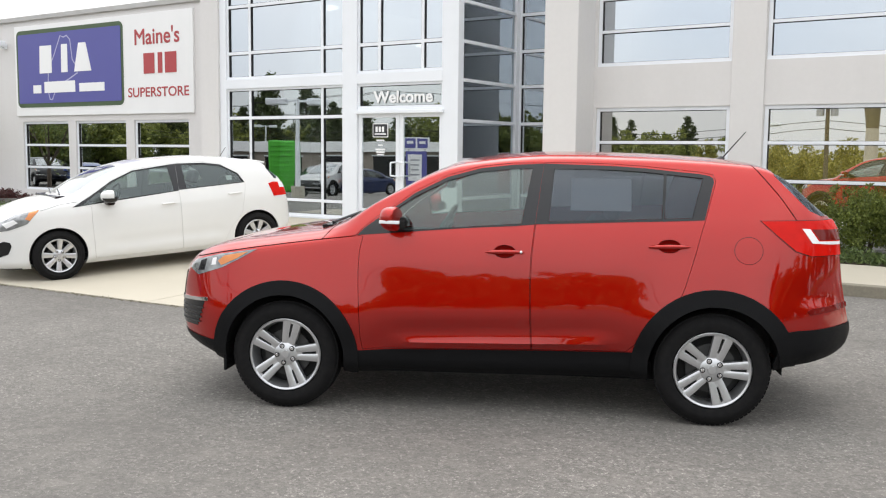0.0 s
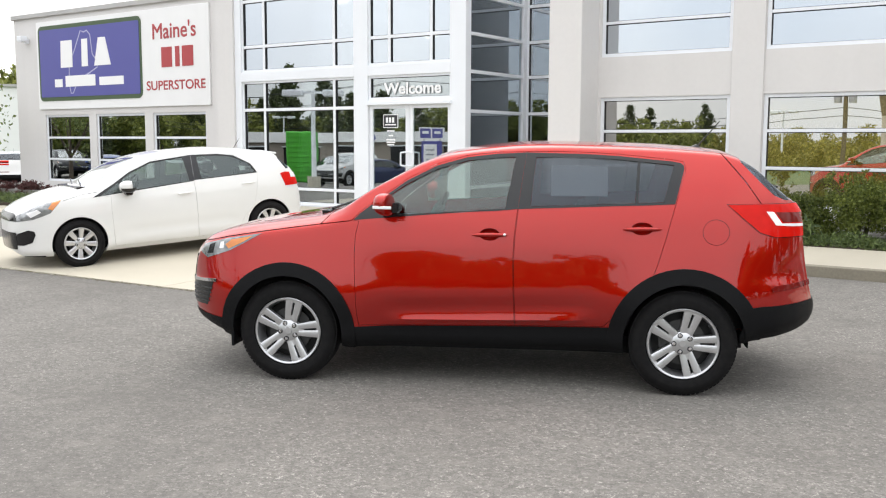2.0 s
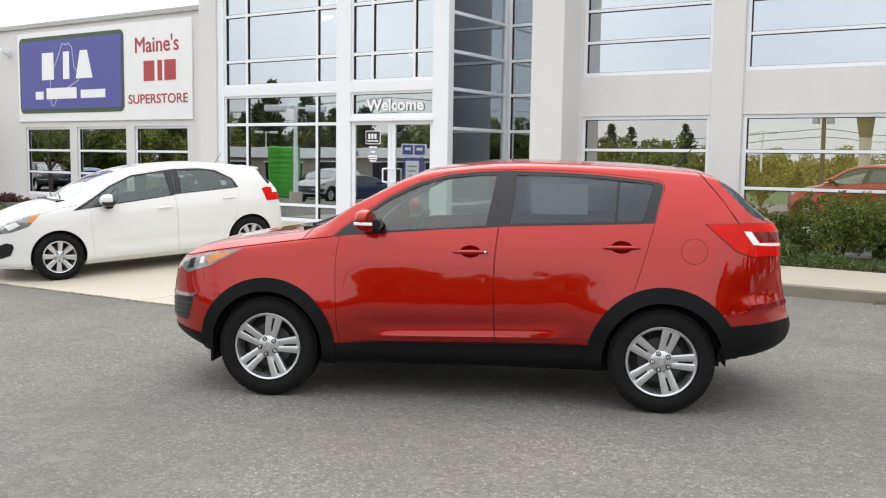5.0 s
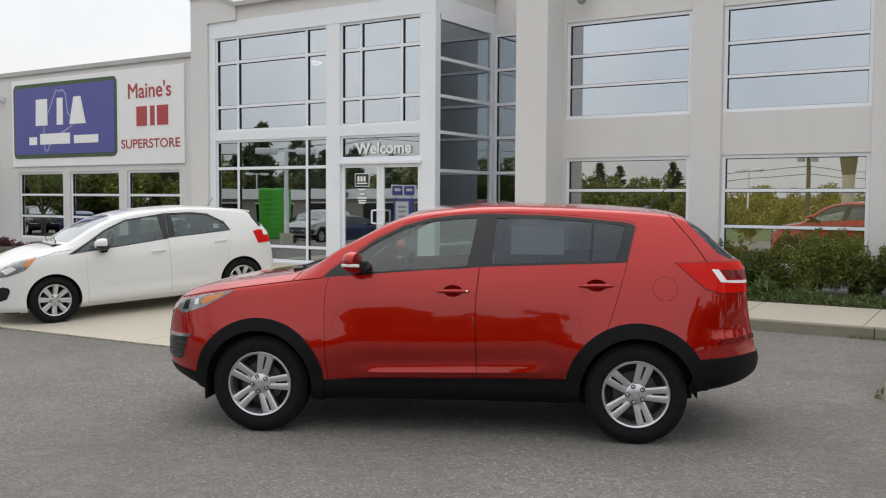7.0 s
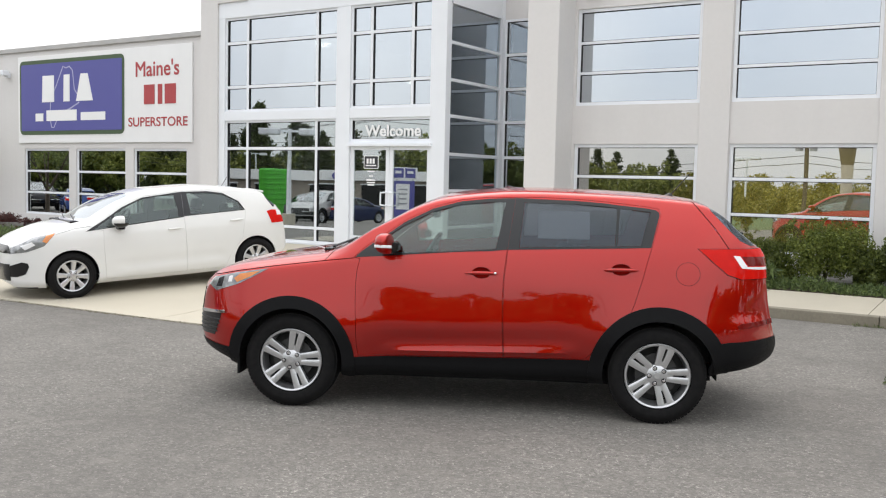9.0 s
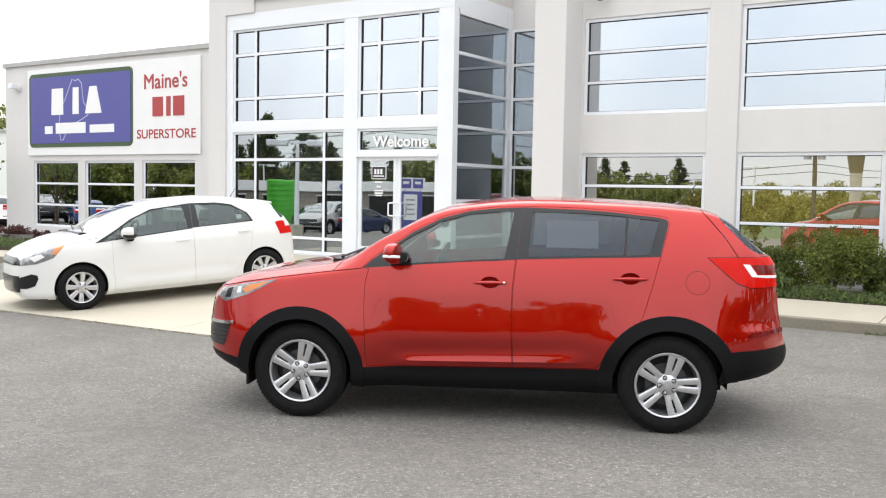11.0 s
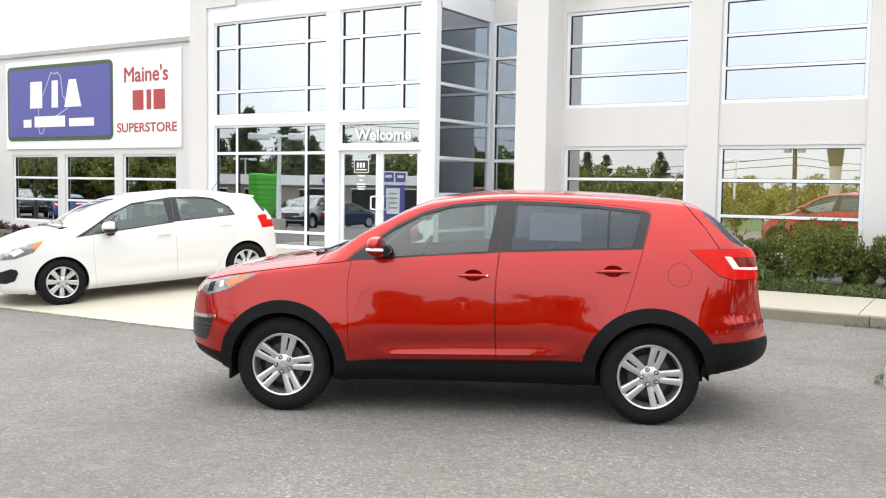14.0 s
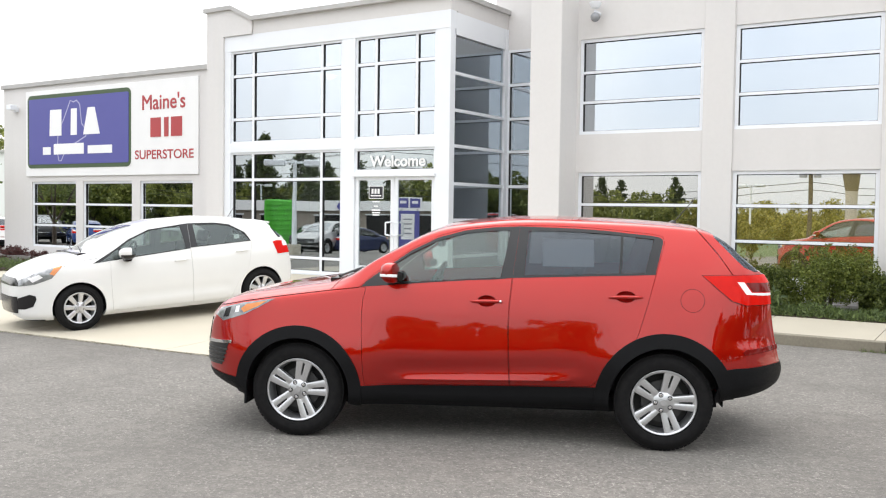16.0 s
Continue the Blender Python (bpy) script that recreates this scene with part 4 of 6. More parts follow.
def soft_box(x0, x1, y0, y1, z0, z1, r, m=None):
    bm = box(x0, x1, y0, y1, z0, z1)
    bmesh.ops.bevel(bm, geom=list(bm.edges), offset=r, segments=3, affect="EDGES", profile=0.6)
    if m is not None:
        bm.transform(m)
    return bm


def make_car(spec, at, name, label, group=""):
    c = spec["half"]
    car = thing(name, label, "car", group, at=at)
    wide = 2 * c
    sides = (("left", -0.3, c - 0.25), ("right", c + 0.25, wide + 0.3))
    skin = shell(spec, 0.0, -0.028)
    # wheel openings
    body = skin.copy()
    for u, z in spec["hubs"]:
        for lo, hi in ((-0.3, 0.34), (wide - 0.34, wide + 0.3)):
            r = spec["opening"]
            body = cut(body, prism_mesh([(u + r * math.cos(math.tau * i / 40), z + r * math.sin(math.tau * i / 40)) for i in range(40)], "v", lo, hi), "DIFFERENCE")
    glass_cut = [prism_mesh(inset(p, -0.009), "v", -0.3, wide + 0.3) for p in spec["panes"].values()]
    doors_full = [prism_mesh(p, "v", -0.3, wide + 0.3) for p in spec["doors"]]
    door_mesh = {}
    base = body
    for k, p in enumerate(spec["doors"]):
        for sname, lo, hi in sides:
            piece = cut(base.copy(), prism_mesh(inset(p, spec["seam"]), "v", lo, hi), "INTERSECT")
            for g in glass_cut:
                piece = cut(piece, g.copy(), "DIFFERENCE")
            door_mesh[k, sname] = piece
    for d in doors_full:
        body = cut(body, d, "DIFFERENCE")
    for g in glass_cut:
        body = cut(body, g.copy(), "DIFFERENCE")
    for p, lo, hi, ax in (spec["windscreen"], spec["rear_glass"]):
        body = cut(body, prism_mesh(p, ax, lo, hi), "DIFFERENCE")
    for line in spec["grooves"]:
        out = [(x, z) for x, z in line]
        for i in range(len(out) - 1):
            a, b = Vector(out[i]), Vector(out[i + 1])
            d = (b - a).normalized()
            nrm = Vector((-d.y, d.x)) * 0.003
            a, b = a - d * 0.002, b + d * 0.002
            quad = [(a + nrm)[:], (b + nrm)[:], (b - nrm)[:], (a - nrm)[:]]
            body = cut(body, prism_mesh(quad, "v", -0.3, spec["groove_depth"]), "DIFFERENCE")
    finish("body", body, spec["paint"], car, spec["paint_label"])
    # panes and black surrounds
    pane_skin = shell(spec, -0.005, -0.01)
    trim_skin = shell(spec, 0.0025, -0.012)
    made_doors = {}
    for (k, sname), me in door_mesh.items():
        made_doors[k, sname] = finish("door", me, spec["paint"], car)
    for sname, lo, hi in sides:
        for k, outline in enumerate(spec["surround"]):
            me = cut(trim_skin.copy(), prism_mesh(outline, "v", lo, hi), "INTERSECT")
            for pk, p in spec["panes"].items():
                me = cut(me, prism_mesh(inset(p, -0.001), "v", lo - 0.1, hi + 0.1), "DIFFERENCE")
            finish("window_surround", me, M_TRIM, made_doors[k, sname], "black window surround")
        for pk, p in spec["panes"].items():
            me = cut(pane_skin.copy(), prism_mesh(inset(p, 0.0005), "v", lo, hi), "INTERSECT")
            host = made_doors.get((spec["pane_door"][pk], sname), car)
            ob = finish("side_window", me, M_CAR_PANE_DARK if pk in spec["dark"] else M_CAR_PANE, host)
            ob.visible_shadow = False
    for nm, (p, lo, hi, ax) in (("windscreen", spec["windscreen"]), ("rear_window", spec["rear_glass"])):
        me = cut(pane_skin.copy(), prism_mesh(inset(p, 0.0005), ax, lo, hi), "INTERSECT")
        ob = finish(nm, me, M_SCREEN if nm == "windscreen" else M_CAR_PANE_DARK, car)
        ob.visible_shadow = False
    # fitted panels: lamps, cladding, grilles
    skins = {}
    for nm, outline, raise_by, mat, lab, which in spec["panels"]:
        if raise_by not in skins:
            skins[raise_by] = shell(spec, raise_by, -0.02)
        for sname, lo, hi in sides:
            if which == "left" and sname == "right":
                continue
            if which == "whole":
                lo, hi = -0.3, wide + 0.3
            if which == "middle":
                lo, hi = 0.3, wide - 0.3
            me = cut(skins[raise_by].copy(), prism_mesh(outline, "v", lo, hi), "INTERSECT")
            if len(me.polygons):
                finish(nm, me, mat, car, lab)
            if which in ("whole", "middle"):
                break
    # floor pan and wheel wells
    h0, h1 = spec["hubs"]
    bm = bmesh.new()
    add_box(bm, h0[0] + 0.1, h1[0] - 0.1, 0.2, wide - 0.2, spec["floor"] - 0.065, spec["floor"] + 0.05)
    add_box(bm, h0[0] - 0.42, h0[0] + 0.42, 0.36, wide - 0.36, spec["floor"] - 0.04, spec["floor"] + 0.45)
    add_box(bm, h1[0] - 0.42, h1[0] + 0.42, 0.36, wide - 0.36, spec["floor"] - 0.04, spec["floor"] + 0.3)
    part("underbody", bm, M_CLAD, car)
    for u, z in spec["hubs"]:
        for s in (-1, 1):
            v = 0.34 if s < 0 else wide - 0.34
            r = spec["opening"] + 0.012
            bm = bmesh.new()
            n = 24
            v_out = 0.085 if s < 0 else wide - 0.085
            prev = None
            first = []
            for i in range(n + 1):
                a = radians(-4 + 188 * i / n)
                p = [bm.verts.new((u + r * math.cos(a), q, z + r * math.sin(a))) for q in (v_out, v)]
                p2 = [bm.verts.new((u + (r + 0.006) * math.cos(a), q, z + (r + 0.006) * math.sin(a))) for q in (v_out, v)]
                if prev:
                    bm.faces.new([prev[0], p[0], p[1], prev[1]])
                    bm.faces.new([prev[2], prev[3], p2[1], p2[0]])
                prev = p + p2
            mid = bm.verts.new((u, v, z))
            rim_v = [bm.verts.new((u + r * math.cos(radians(-4 + 188 * i / 30)), v, z + r * math.sin(radians(-4 + 188 * i / 30)))) for i in range(31)]
            for p, q in zip(rim_v, rim_v[1:]):
                bm.faces.new([mid, p, q])
            part("wheel_liner", bm, M_DARK, car)
    # wheels
    for i, (u, z) in enumerate(spec["hubs"]):
        for s in (-1, 1):
            v = spec["tuck"] if s < 0 else wide - spec["tuck"]
            make_wheel(car, u, v, z, spec["tyre_r"], spec["rim_r"], spec["tyre_w"], s, spec["spokes"], spec["turns"][i], spec["double"])
    # cabin
    if spec["cabin"]:
        f = spec["floor"]
        top = spec["top"](1.5)
        k = (top - f) / 1.35
        dash_u = spec["dash"]
        part("dashboard", soft_box(dash_u, dash_u + 0.42, 0.2, wide - 0.2, f + 0.35, spec["belt"](dash_u) - 0.05, 0.06), M_CABIN, car, "dark dashboard")
        for v0 in (0.28, wide - 0.28 - 0.52):
            su = dash_u + 0.9
            seat = part("seat", soft_box(su - 0.05, su + 0.5, v0, v0 + 0.5, f + 0.05, f + 0.38 * k, 0.06), M_CLOTH, car, "dark cloth seat")
            part("backrest", soft_box(-0.07, 0.09, v0 + 0.01, v0 + 0.49, 0, 0.62 * k, 0.06, pose(su + 0.5, 0, f + 0.3 * k, 0, 18, 0)), M_CLOTH, seat)
            part("headrest", soft_box(-0.04, 0.06, v0 + 0.12, v0 + 0.38, 0.65 * k, 0.85 * k, 0.04, pose(su + 0.5, 0, f + 0.3 * k, 0, 18, 0)), M_CLOTH, seat)
        su = dash_u + 1.75
        bench = part("seat", soft_box(su, su + 0.5, 0.25, wide - 0.25, f + 0.05, f + 0.4 * k, 0.06), M_CLOTH, car, "dark cloth rear bench")
        part("backrest", soft_box(-0.07, 0.09, 0.25, wide - 0.25, 0, 0.58 * k, 0.06, pose(su + 0.52, 0, f + 0.35 * k, 0, 16, 0)), M_CLOTH, bench)
        for v0 in (0.4, wide - 0.66):
            part("headrest", soft_box(-0.04, 0.06, v0, v0 + 0.26, 0.6 * k, 0.78 * k, 0.04, pose(su + 0.52, 0, f + 0.35 * k, 0, 16, 0)), M_CLOTH, bench)
        bm = bmesh.new()
        mm = pose(dash_u + 0.52, 0.53, spec["belt"](dash_u) + 0.02, 0, -62, 0)
        for i in range(28):
            a, b = math.tau * i / 28, math.tau * (i + 1) / 28
            add_tube(bm, mm @ Vector((0.18 * math.cos(a), 0.18 * math.sin(a), 0)), mm @ Vector((0.18 * math.cos(b), 0.18 * math.sin(b), 0)), 0.016, n=6, caps=False)
        add_box(bm, -0.07, 0.07, -0.16, 0.16, -0.03, 0.02, mm)
        part("steering_wheel", bm, M_CABIN, car)
        bm = soft_box(-0.02, 0.02, -0.11, 0.11, -0.035, 0.035, 0.015, pose(spec["mirror_in"][0], c, spec["mirror_in"][1]))
        part("rear_view_mirror", bm, M_CABIN, car)
    # door handles
    for k, (u, z, ln, tilt) in enumerate(spec["handles"]):
        for s in ("left", "right"):
            reach = spec["plan"](u) * spec["side"](z) + spec["ledge"](u, z)
            v = c - reach if s == "left" else c + reach
            sg = -1 if s == "left" else 1
            host = made_doors[k, s]
            mm = pose(u, v, z, 0, -tilt, 0)
            if spec["cup"]:
                oval = [(u + ln * 0.28 * math.cos(math.tau * i / 28), z + 0.04 * math.sin(math.tau * i / 28)) for i in range(28)]
                hole = cut(host.data, prism_mesh(oval, "v", *((-0.3, c - 0.4) if s == "left" else (c + 0.4, wide + 0.3))), "DIFFERENCE")
                hole.set_sharp_from_angle(angle=radians(32))
                host.data = hole
                cup = bmesh.new()
                bmesh.ops.create_uvsphere(cup, u_segments=24, v_segments=12, radius=1.0)
                bmesh.ops.delete(cup, geom=[q for q in cup.verts if q.co.y * sg > 0.25], context="VERTS")
                cup.transform(mm @ pose(0, sg * -0.006, 0) @ Matrix.Diagonal((ln * 0.29, 0.05, 0.0425, 1)))
                bmesh.ops.reverse_faces(cup, faces=cup.faces)
                part("handle_cup", cup, spec["cup_paint"], host, smooth=True)
            bm = bmesh.new()
            bmesh.ops.create_uvsphere(bm, u_segments=24, v_segments=12, radius=1.0)
            bm.transform(mm @ pose(0, sg * 0.026, 0) @ Matrix.Diagonal((ln / 2, 0.012, 0.0135, 1)))
            add_box(bm, -ln * 0.44, -ln * 0.36, -0.02, 0.012, -0.008, 0.008, mm @ pose(0, sg * 0.01, 0))
            add_box(bm, ln * 0.36, ln * 0.44, -0.02, 0.012, -0.008, 0.008, mm @ pose(0, sg * 0.01, 0))
            handle = part("handle", bm, spec["paint"], host, smooth=True)
            if spec["cup"] and k == 0:
                lock = bmesh.new()
                bmesh.ops.create_uvsphere(lock, u_segments=12, v_segments=8, radius=0.011)
                lock.transform(mm @ pose(ln * 0.42, sg * 0.034, 0))
                part("key_lock", lock, M_CHROME, host, "bright key lock", smooth=True)
    # door mirrors
    mu, mz = spec["mirror"]
    for s in ("left", "right"):
        sg = -1 if s == "left" else 1
        v = c - spec["plan"](mu) * spec["side"](mz - 0.1) if s == "left" else c + spec["plan"](mu) * spec["side"](mz - 0.1)
        bm = bmesh.new()
        bmesh.ops.create_uvsphere(bm, u_segments=24, v_segments=14, radius=1.0)
        for q in bm.verts:
            x, y, z = q.co
            x = max(-1, x)
            if x > 0.35:
                x = 0.35 + (x - 0.35) * 0.2
            q.co = (x * spec["mirror_size"][0], y * 0.1, (abs(z) ** 0.75) * (1 if z > 0 else -1) * spec["mirror_size"][1] + 0.01 * y * sg)
        bm.transform(pose(mu, v + sg * 0.13, mz, 0, 4, sg * 12))
        host = made_doors[0, s]
        mirror = part("door_mirror", bm, spec["paint"], host, smooth=True)
        if not spec["mirror_strip"]:
            low = bmesh.new()
            bmesh.ops.create_uvsphere(low, u_segments=24, v_segments=14, radius=1.0)
            bmesh.ops.delete(low, geom=[q for q in low.verts if q.co.z > -0.05], context="VERTS")
            low.transform(pose(mu, v + sg * 0.13, mz, 0, 4, sg * 12) @ Matrix.Diagonal((spec["mirror_size"][0] * 0.98, 0.105, spec["mirror_size"][1] * 1.12, 1)))
            part("mirror_underside", low, M_TRIM, host, "black mirror underside", smooth=True)
        arm = bmesh.new()
        drop = -0.022 if spec["mirror_strip"] else -spec["mirror_size"][1]
        shift = 0.075 if spec["mirror_strip"] else 0.01
        add_box(arm, -0.045, 0.05 if shift < 0.05 else 0.012, min(0.0, sg * 0.11) - 0.01, max(0.0, sg * 0.11) + 0.01, drop - 0.035, drop + 0.03, pose(mu + shift, v, mz))
        bmesh.ops.bevel(arm, geom=list(arm.edges), offset=0.012, segments=2, affect="EDGES")
        part("mirror_arm", arm, M_TRIM, host)
        if spec["mirror_strip"]:
            strip = soft_box(-0.075, 0.055, -0.006, 0.006, -0.012, 0.008, 0.004, pose(mu + 0.005, v + sg * 0.225, mz - 0.012, 0, 0, sg * 12))
            part("indicator_strip", strip, M_WHITE_LENS, host, "clear indicator strip")
    return car, made_doors


# compact sport-utility car
def suv_ledge(u, z):
    """What the flank adds to its plain section: hollow doors with a rising crease, flared wheel arches and the rear bumper's step."""
    door = smooth_step(u, 0.46, 0.7) * (1 - smooth_step(u, 2.08, 2.36))
    crease = smooth_step(u, 0.62, 0.8) * (1 - smooth_step(u, 1.98, 2.12))
    zc = 0.438 + 0.042 * (u - 0.68)
    flare = (1 - smooth_step(u, 0.36, 0.74)) * smooth_step(u, -0.72, -0.45) + smooth_step(u, 2.1, 2.42) * (1 - smooth_step(u, 2.9, 3.2))
    return (
        -0.03 * door * min(1, max(0, (0.63 - z) / 0.22))
        + crease * (0.022 * math.exp(-(((z - zc) / 0.03) ** 2)) - 0.012 * math.exp(-(((z - zc - 0.095) / 0.05) ** 2)))
        + 0.026 * flare * (1 - smooth_step(z, 0.56, 1.04))
        + 0.018 * smooth_step(u, 3.08, 3.24) * (1 - smooth_step(z, 0.735, 0.79))
    )


SUV = dict(
    seam=0.003,
    u0=-0.815, u1=3.525, half=0.92,
    plan=curve((-0.815, 0.4), (-0.805, 0.52), (-0.77, 0.63), (-0.69, 0.745), (-0.55, 0.845), (-0.35, 0.905), (0.0, 0.928), (0.6, 0.935), (2.3, 0.935), (2.88, 0.926), (3.17, 0.882), (3.32, 0.8), (3.42, 0.7), (3.495, 0.58), (3.525, 0.44)),
    top=curve((-0.815, 0.62), (-0.805, 0.74), (-0.775, 0.85), (-0.72, 0.93), (-0.655, 0.98), (-0.545, 1.024), (-0.43, 1.053), (-0.21, 1.09), (-0.01, 1.12), (0.1, 1.136), (0.2, 1.15), (0.3, 1.187), (0.52, 1.312), (0.74, 1.437), (0.893, 1.522), (1.067, 1.586), (1.2, 1.608), (1.386, 1.63), (1.604, 1.647), (1.82, 1.65), (2.04, 1.645), (2.25, 1.639), (2.47, 1.63), (2.68, 1.616), (2.89, 1.594), (2.96, 1.572), (3.05, 1.525), (3.19, 1.412), (3.317, 1.313), (3.385, 1.235), (3.4, 1.18), (3.415, 1.02), (3.43, 0.87), (3.46, 0.74), (3.5, 0.65), (3.525, 0.58)),
    bottom=curve((-0.815, 0.43), (-0.75, 0.4), (-0.64, 0.37), (-0.415, 0.3), (-0.3, 0.25), (0.5, 0.25), (2.2, 0.27), (2.9, 0.33), (3.06, 0.37), (3.385, 0.44), (3.525, 0.5)),
    belt=curve((-0.815, 0.5), (-0.75, 0.7), (-0.68, 0.86), (-0.594, 0.93), (-0.426, 0.973), (-0.205, 1.01), (0.006, 1.04), (0.213, 1.068), (0.44, 1.098), (1.03, 1.152), (1.63, 1.194), (2.42, 1.228), (2.95, 1.243), (3.23, 1.235), (3.37, 1.1), (3.44, 0.75), (3.525, 0.52)),
    side=curve((0.2, 0.945), (0.3, 0.962), (0.42, 0.975), (0.52, 0.993), (0.6, 0.9995), (0.66, 0.997), (0.72, 0.992), (0.8, 0.9845), (0.88, 0.977), (0.94, 0.9705), (1.0, 0.961), (1.1, 0.942), (1.2, 0.917), (1.3, 0.887)),
    ledge=suv_ledge, hood=(0.9, 0.52, 0.012), cab=(0.085, 0.24), soften=1,
    hubs=[(0.0, 0.345), (2.64, 0.345)], opening=0.4, tyre_r=0.347, rim_r=0.228, tyre_w=0.225, tuck=0.006, spokes=5, turns=(13, 17), double=True,
    floor=0.3, dash=0.42, cabin=True, mirror_in=(0.95, 1.42), cup=True, cup_paint=None,
    panes=dict(
        front=[(0.7, 1.147), (0.69, 1.272), (0.725, 1.295), (0.811, 1.353), (1.01, 1.454), (1.212, 1.511), (1.417, 1.532), (1.537, 1.537), (1.506, 1.36), (1.478, 1.203), (1.03, 1.17)],
        rear=[(1.672, 1.536), (1.824, 1.538), (2.025, 1.534), (2.226, 1.523), (2.333, 1.513), (2.319, 1.246), (1.645, 1.219)],
        quarter=[(2.353, 1.511), (2.566, 1.49), (2.532, 1.383), (2.498, 1.254), (2.334, 1.247)],
    ),
    pane_door=dict(front=0, rear=1, quarter=1), dark=("rear", "quarter"),
    doors=[
        [(0.497, 1.104), (0.478, 1.019), (0.473, 0.899), (0.477, 0.778), (0.487, 0.6), (0.492, 0.484), (0.503, 0.405), (0.844, 0.412), (1.553, 0.43), (1.545, 0.611), (1.538, 0.85), (1.542, 1.008), (1.561, 1.193), (1.606, 1.574), (1.415, 1.571), (1.211, 1.548), (1.008, 1.491), (0.809, 1.39), (0.719, 1.324), (0.614, 1.254), (0.506, 1.17), (0.45, 1.114)],
        [(1.556, 0.43), (2.127, 0.441), (2.19, 0.5), (2.25, 0.6), (2.335, 0.7), (2.43, 0.765), (2.462, 0.846), (2.521, 1.042), (2.544, 1.132), (2.576, 1.241), (2.622, 1.404), (2.642, 1.47), (2.627, 1.514), (2.543, 1.53), (2.425, 1.541), (2.226, 1.56), (2.025, 1.572), (1.823, 1.577), (1.609, 1.576), (1.564, 1.193), (1.545, 1.008), (1.541, 0.85), (1.548, 0.611)],
    ],
    surround=[
        [(0.46, 1.114), (0.506, 1.159), (0.614, 1.241), (0.719, 1.311), (0.809, 1.377), (1.008, 1.478), (1.211, 1.535), (1.415, 1.559), (1.6068, 1.568), (1.5622, 1.2), (1.433, 1.187), (1.232, 1.177), (1.031, 1.161), (0.828, 1.144), (0.7, 1.133)],
        [(1.6078, 1.569), (1.823, 1.564), (2.025, 1.559), (2.226, 1.547), (2.425, 1.527), (2.543, 1.517), (2.605, 1.506), (2.626, 1.49), (2.63, 1.468), (2.612, 1.404), (2.57, 1.243), (2.42, 1.235), (2.028, 1.22), (1.632, 1.203), (1.5632, 1.2)],
    ],
    windscreen=([(0.32, 0.25), (0.26, 0.5), (0.24, 0.92), (0.26, 1.34), (0.32, 1.59), (0.98, 1.5), (1.04, 1.25), (1.06, 0.92), (1.04, 0.59), (0.98, 0.34)], 1.12, 1.9, "z"),
    rear_glass=([(2.975, 1.56), (2.988, 1.51), (3.127, 1.364), (3.191, 1.303), (3.267, 1.272), (3.45, 1.268), (3.45, 1.75), (3.02, 1.75)], -0.3, 2.2, "v"),
    grooves=[[(-0.62, 0.944), (-0.426, 0.985), (-0.205, 1.022), (0.006, 1.052), (0.213, 1.08), (0.45, 1.109)], [(0.234, 1.085), (0.3, 1.175)], [(2.862, 1.572), (3.01, 1.393), (3.108, 1.25)]],
    groove_depth=0.3,
    paint=M_RED, paint_label="glossy red painted body",
    handles=[(1.382, 1.033, 0.24, 0.8), (2.364, 1.085, 0.245, 1.0)], mirror=(0.708, 1.228), mirror_size=(0.078, 0.074), mirror_strip=True,
    panels=[
        ("headlamp", [(-0.6, 0.83), (-0.68, 0.872), (-0.63, 0.925), (-0.564, 0.942), (-0.424, 0.976), (-0.18, 1.013), (-0.284, 0.955), (-0.413, 0.89)], 0.003, M_CLEAR_LENS, "clear headlamp", "both"),
        ("indicator", [(-0.4, 0.965), (-0.24, 0.995), (-0.31, 0.952), (-0.42, 0.903), (-0.445, 0.93)], 0.0045, M_AMBER, "amber indicator lens", "both"),
        ("headlamp_bezel", [(-0.575, 0.925), (-0.53, 0.94), (-0.55, 0.865), (-0.6, 0.86)], 0.0045, M_TRIM, "", "both"),
        ("lamp_bulb", [(-0.495, 0.9), (-0.485, 0.945), (-0.455, 0.952), (-0.46, 0.905)], 0.005, M_WHITE_LENS, "bright reflector", "both"),
        ("chrome_strip", [(-0.9, 0.648), (-0.9, 0.67), (-0.51, 0.694), (-0.51, 0.672)], 0.008, M_CHROME, "chrome strip above the grille", "both"),
        ("lower_grille", [(-0.9, 0.497), (-0.9, 0.646), (-0.54, 0.668), (-0.608, 0.499)], 0.002, M_TRIM, "black slatted grille", "both"),
        ("front_grille", [(-0.9, 0.5), (-0.9, 0.82), (-0.7, 0.84), (-0.7, 0.5)], 0.004, M_TRIM, "black front grille", "middle"),
        ("front_bumper_skirt", [(-0.9, 0.2), (-0.9, 0.45), (-0.712, 0.444), (-0.48, 0.421), (-0.44, 0.4), (-0.4, 0.36), (-0.35, 0.2)], 0.004, M_CLAD, "black plastic bumper skirt", "whole"),
        ("rear_bumper_skirt", [(3.03, 0.2), (2.99, 0.4), (3.05, 0.592), (3.12, 0.602), (3.4, 0.62), (3.7, 0.635), (3.7, 0.2)], 0.006, M_CLAD, "black plastic rear bumper", "whole"),
        ("sill", [(0.42, 0.2), (0.435, 0.393), (0.844, 0.408), (1.553, 0.426), (2.2, 0.437), (2.25, 0.2)], 0.004, M_CLAD, "black plastic sill", "both"),
        ("wheel_arch", ring_outline(0.0, 0.345, 0.478, 0.388, -14, 200), 0.012, M_CLAD, "black plastic wheel arch", "both"),
        ("wheel_arch", ring_outline(2.643, 0.349, 0.488, 0.388, 3, 194), 0.012, M_CLAD, "black plastic wheel arch", "both"),
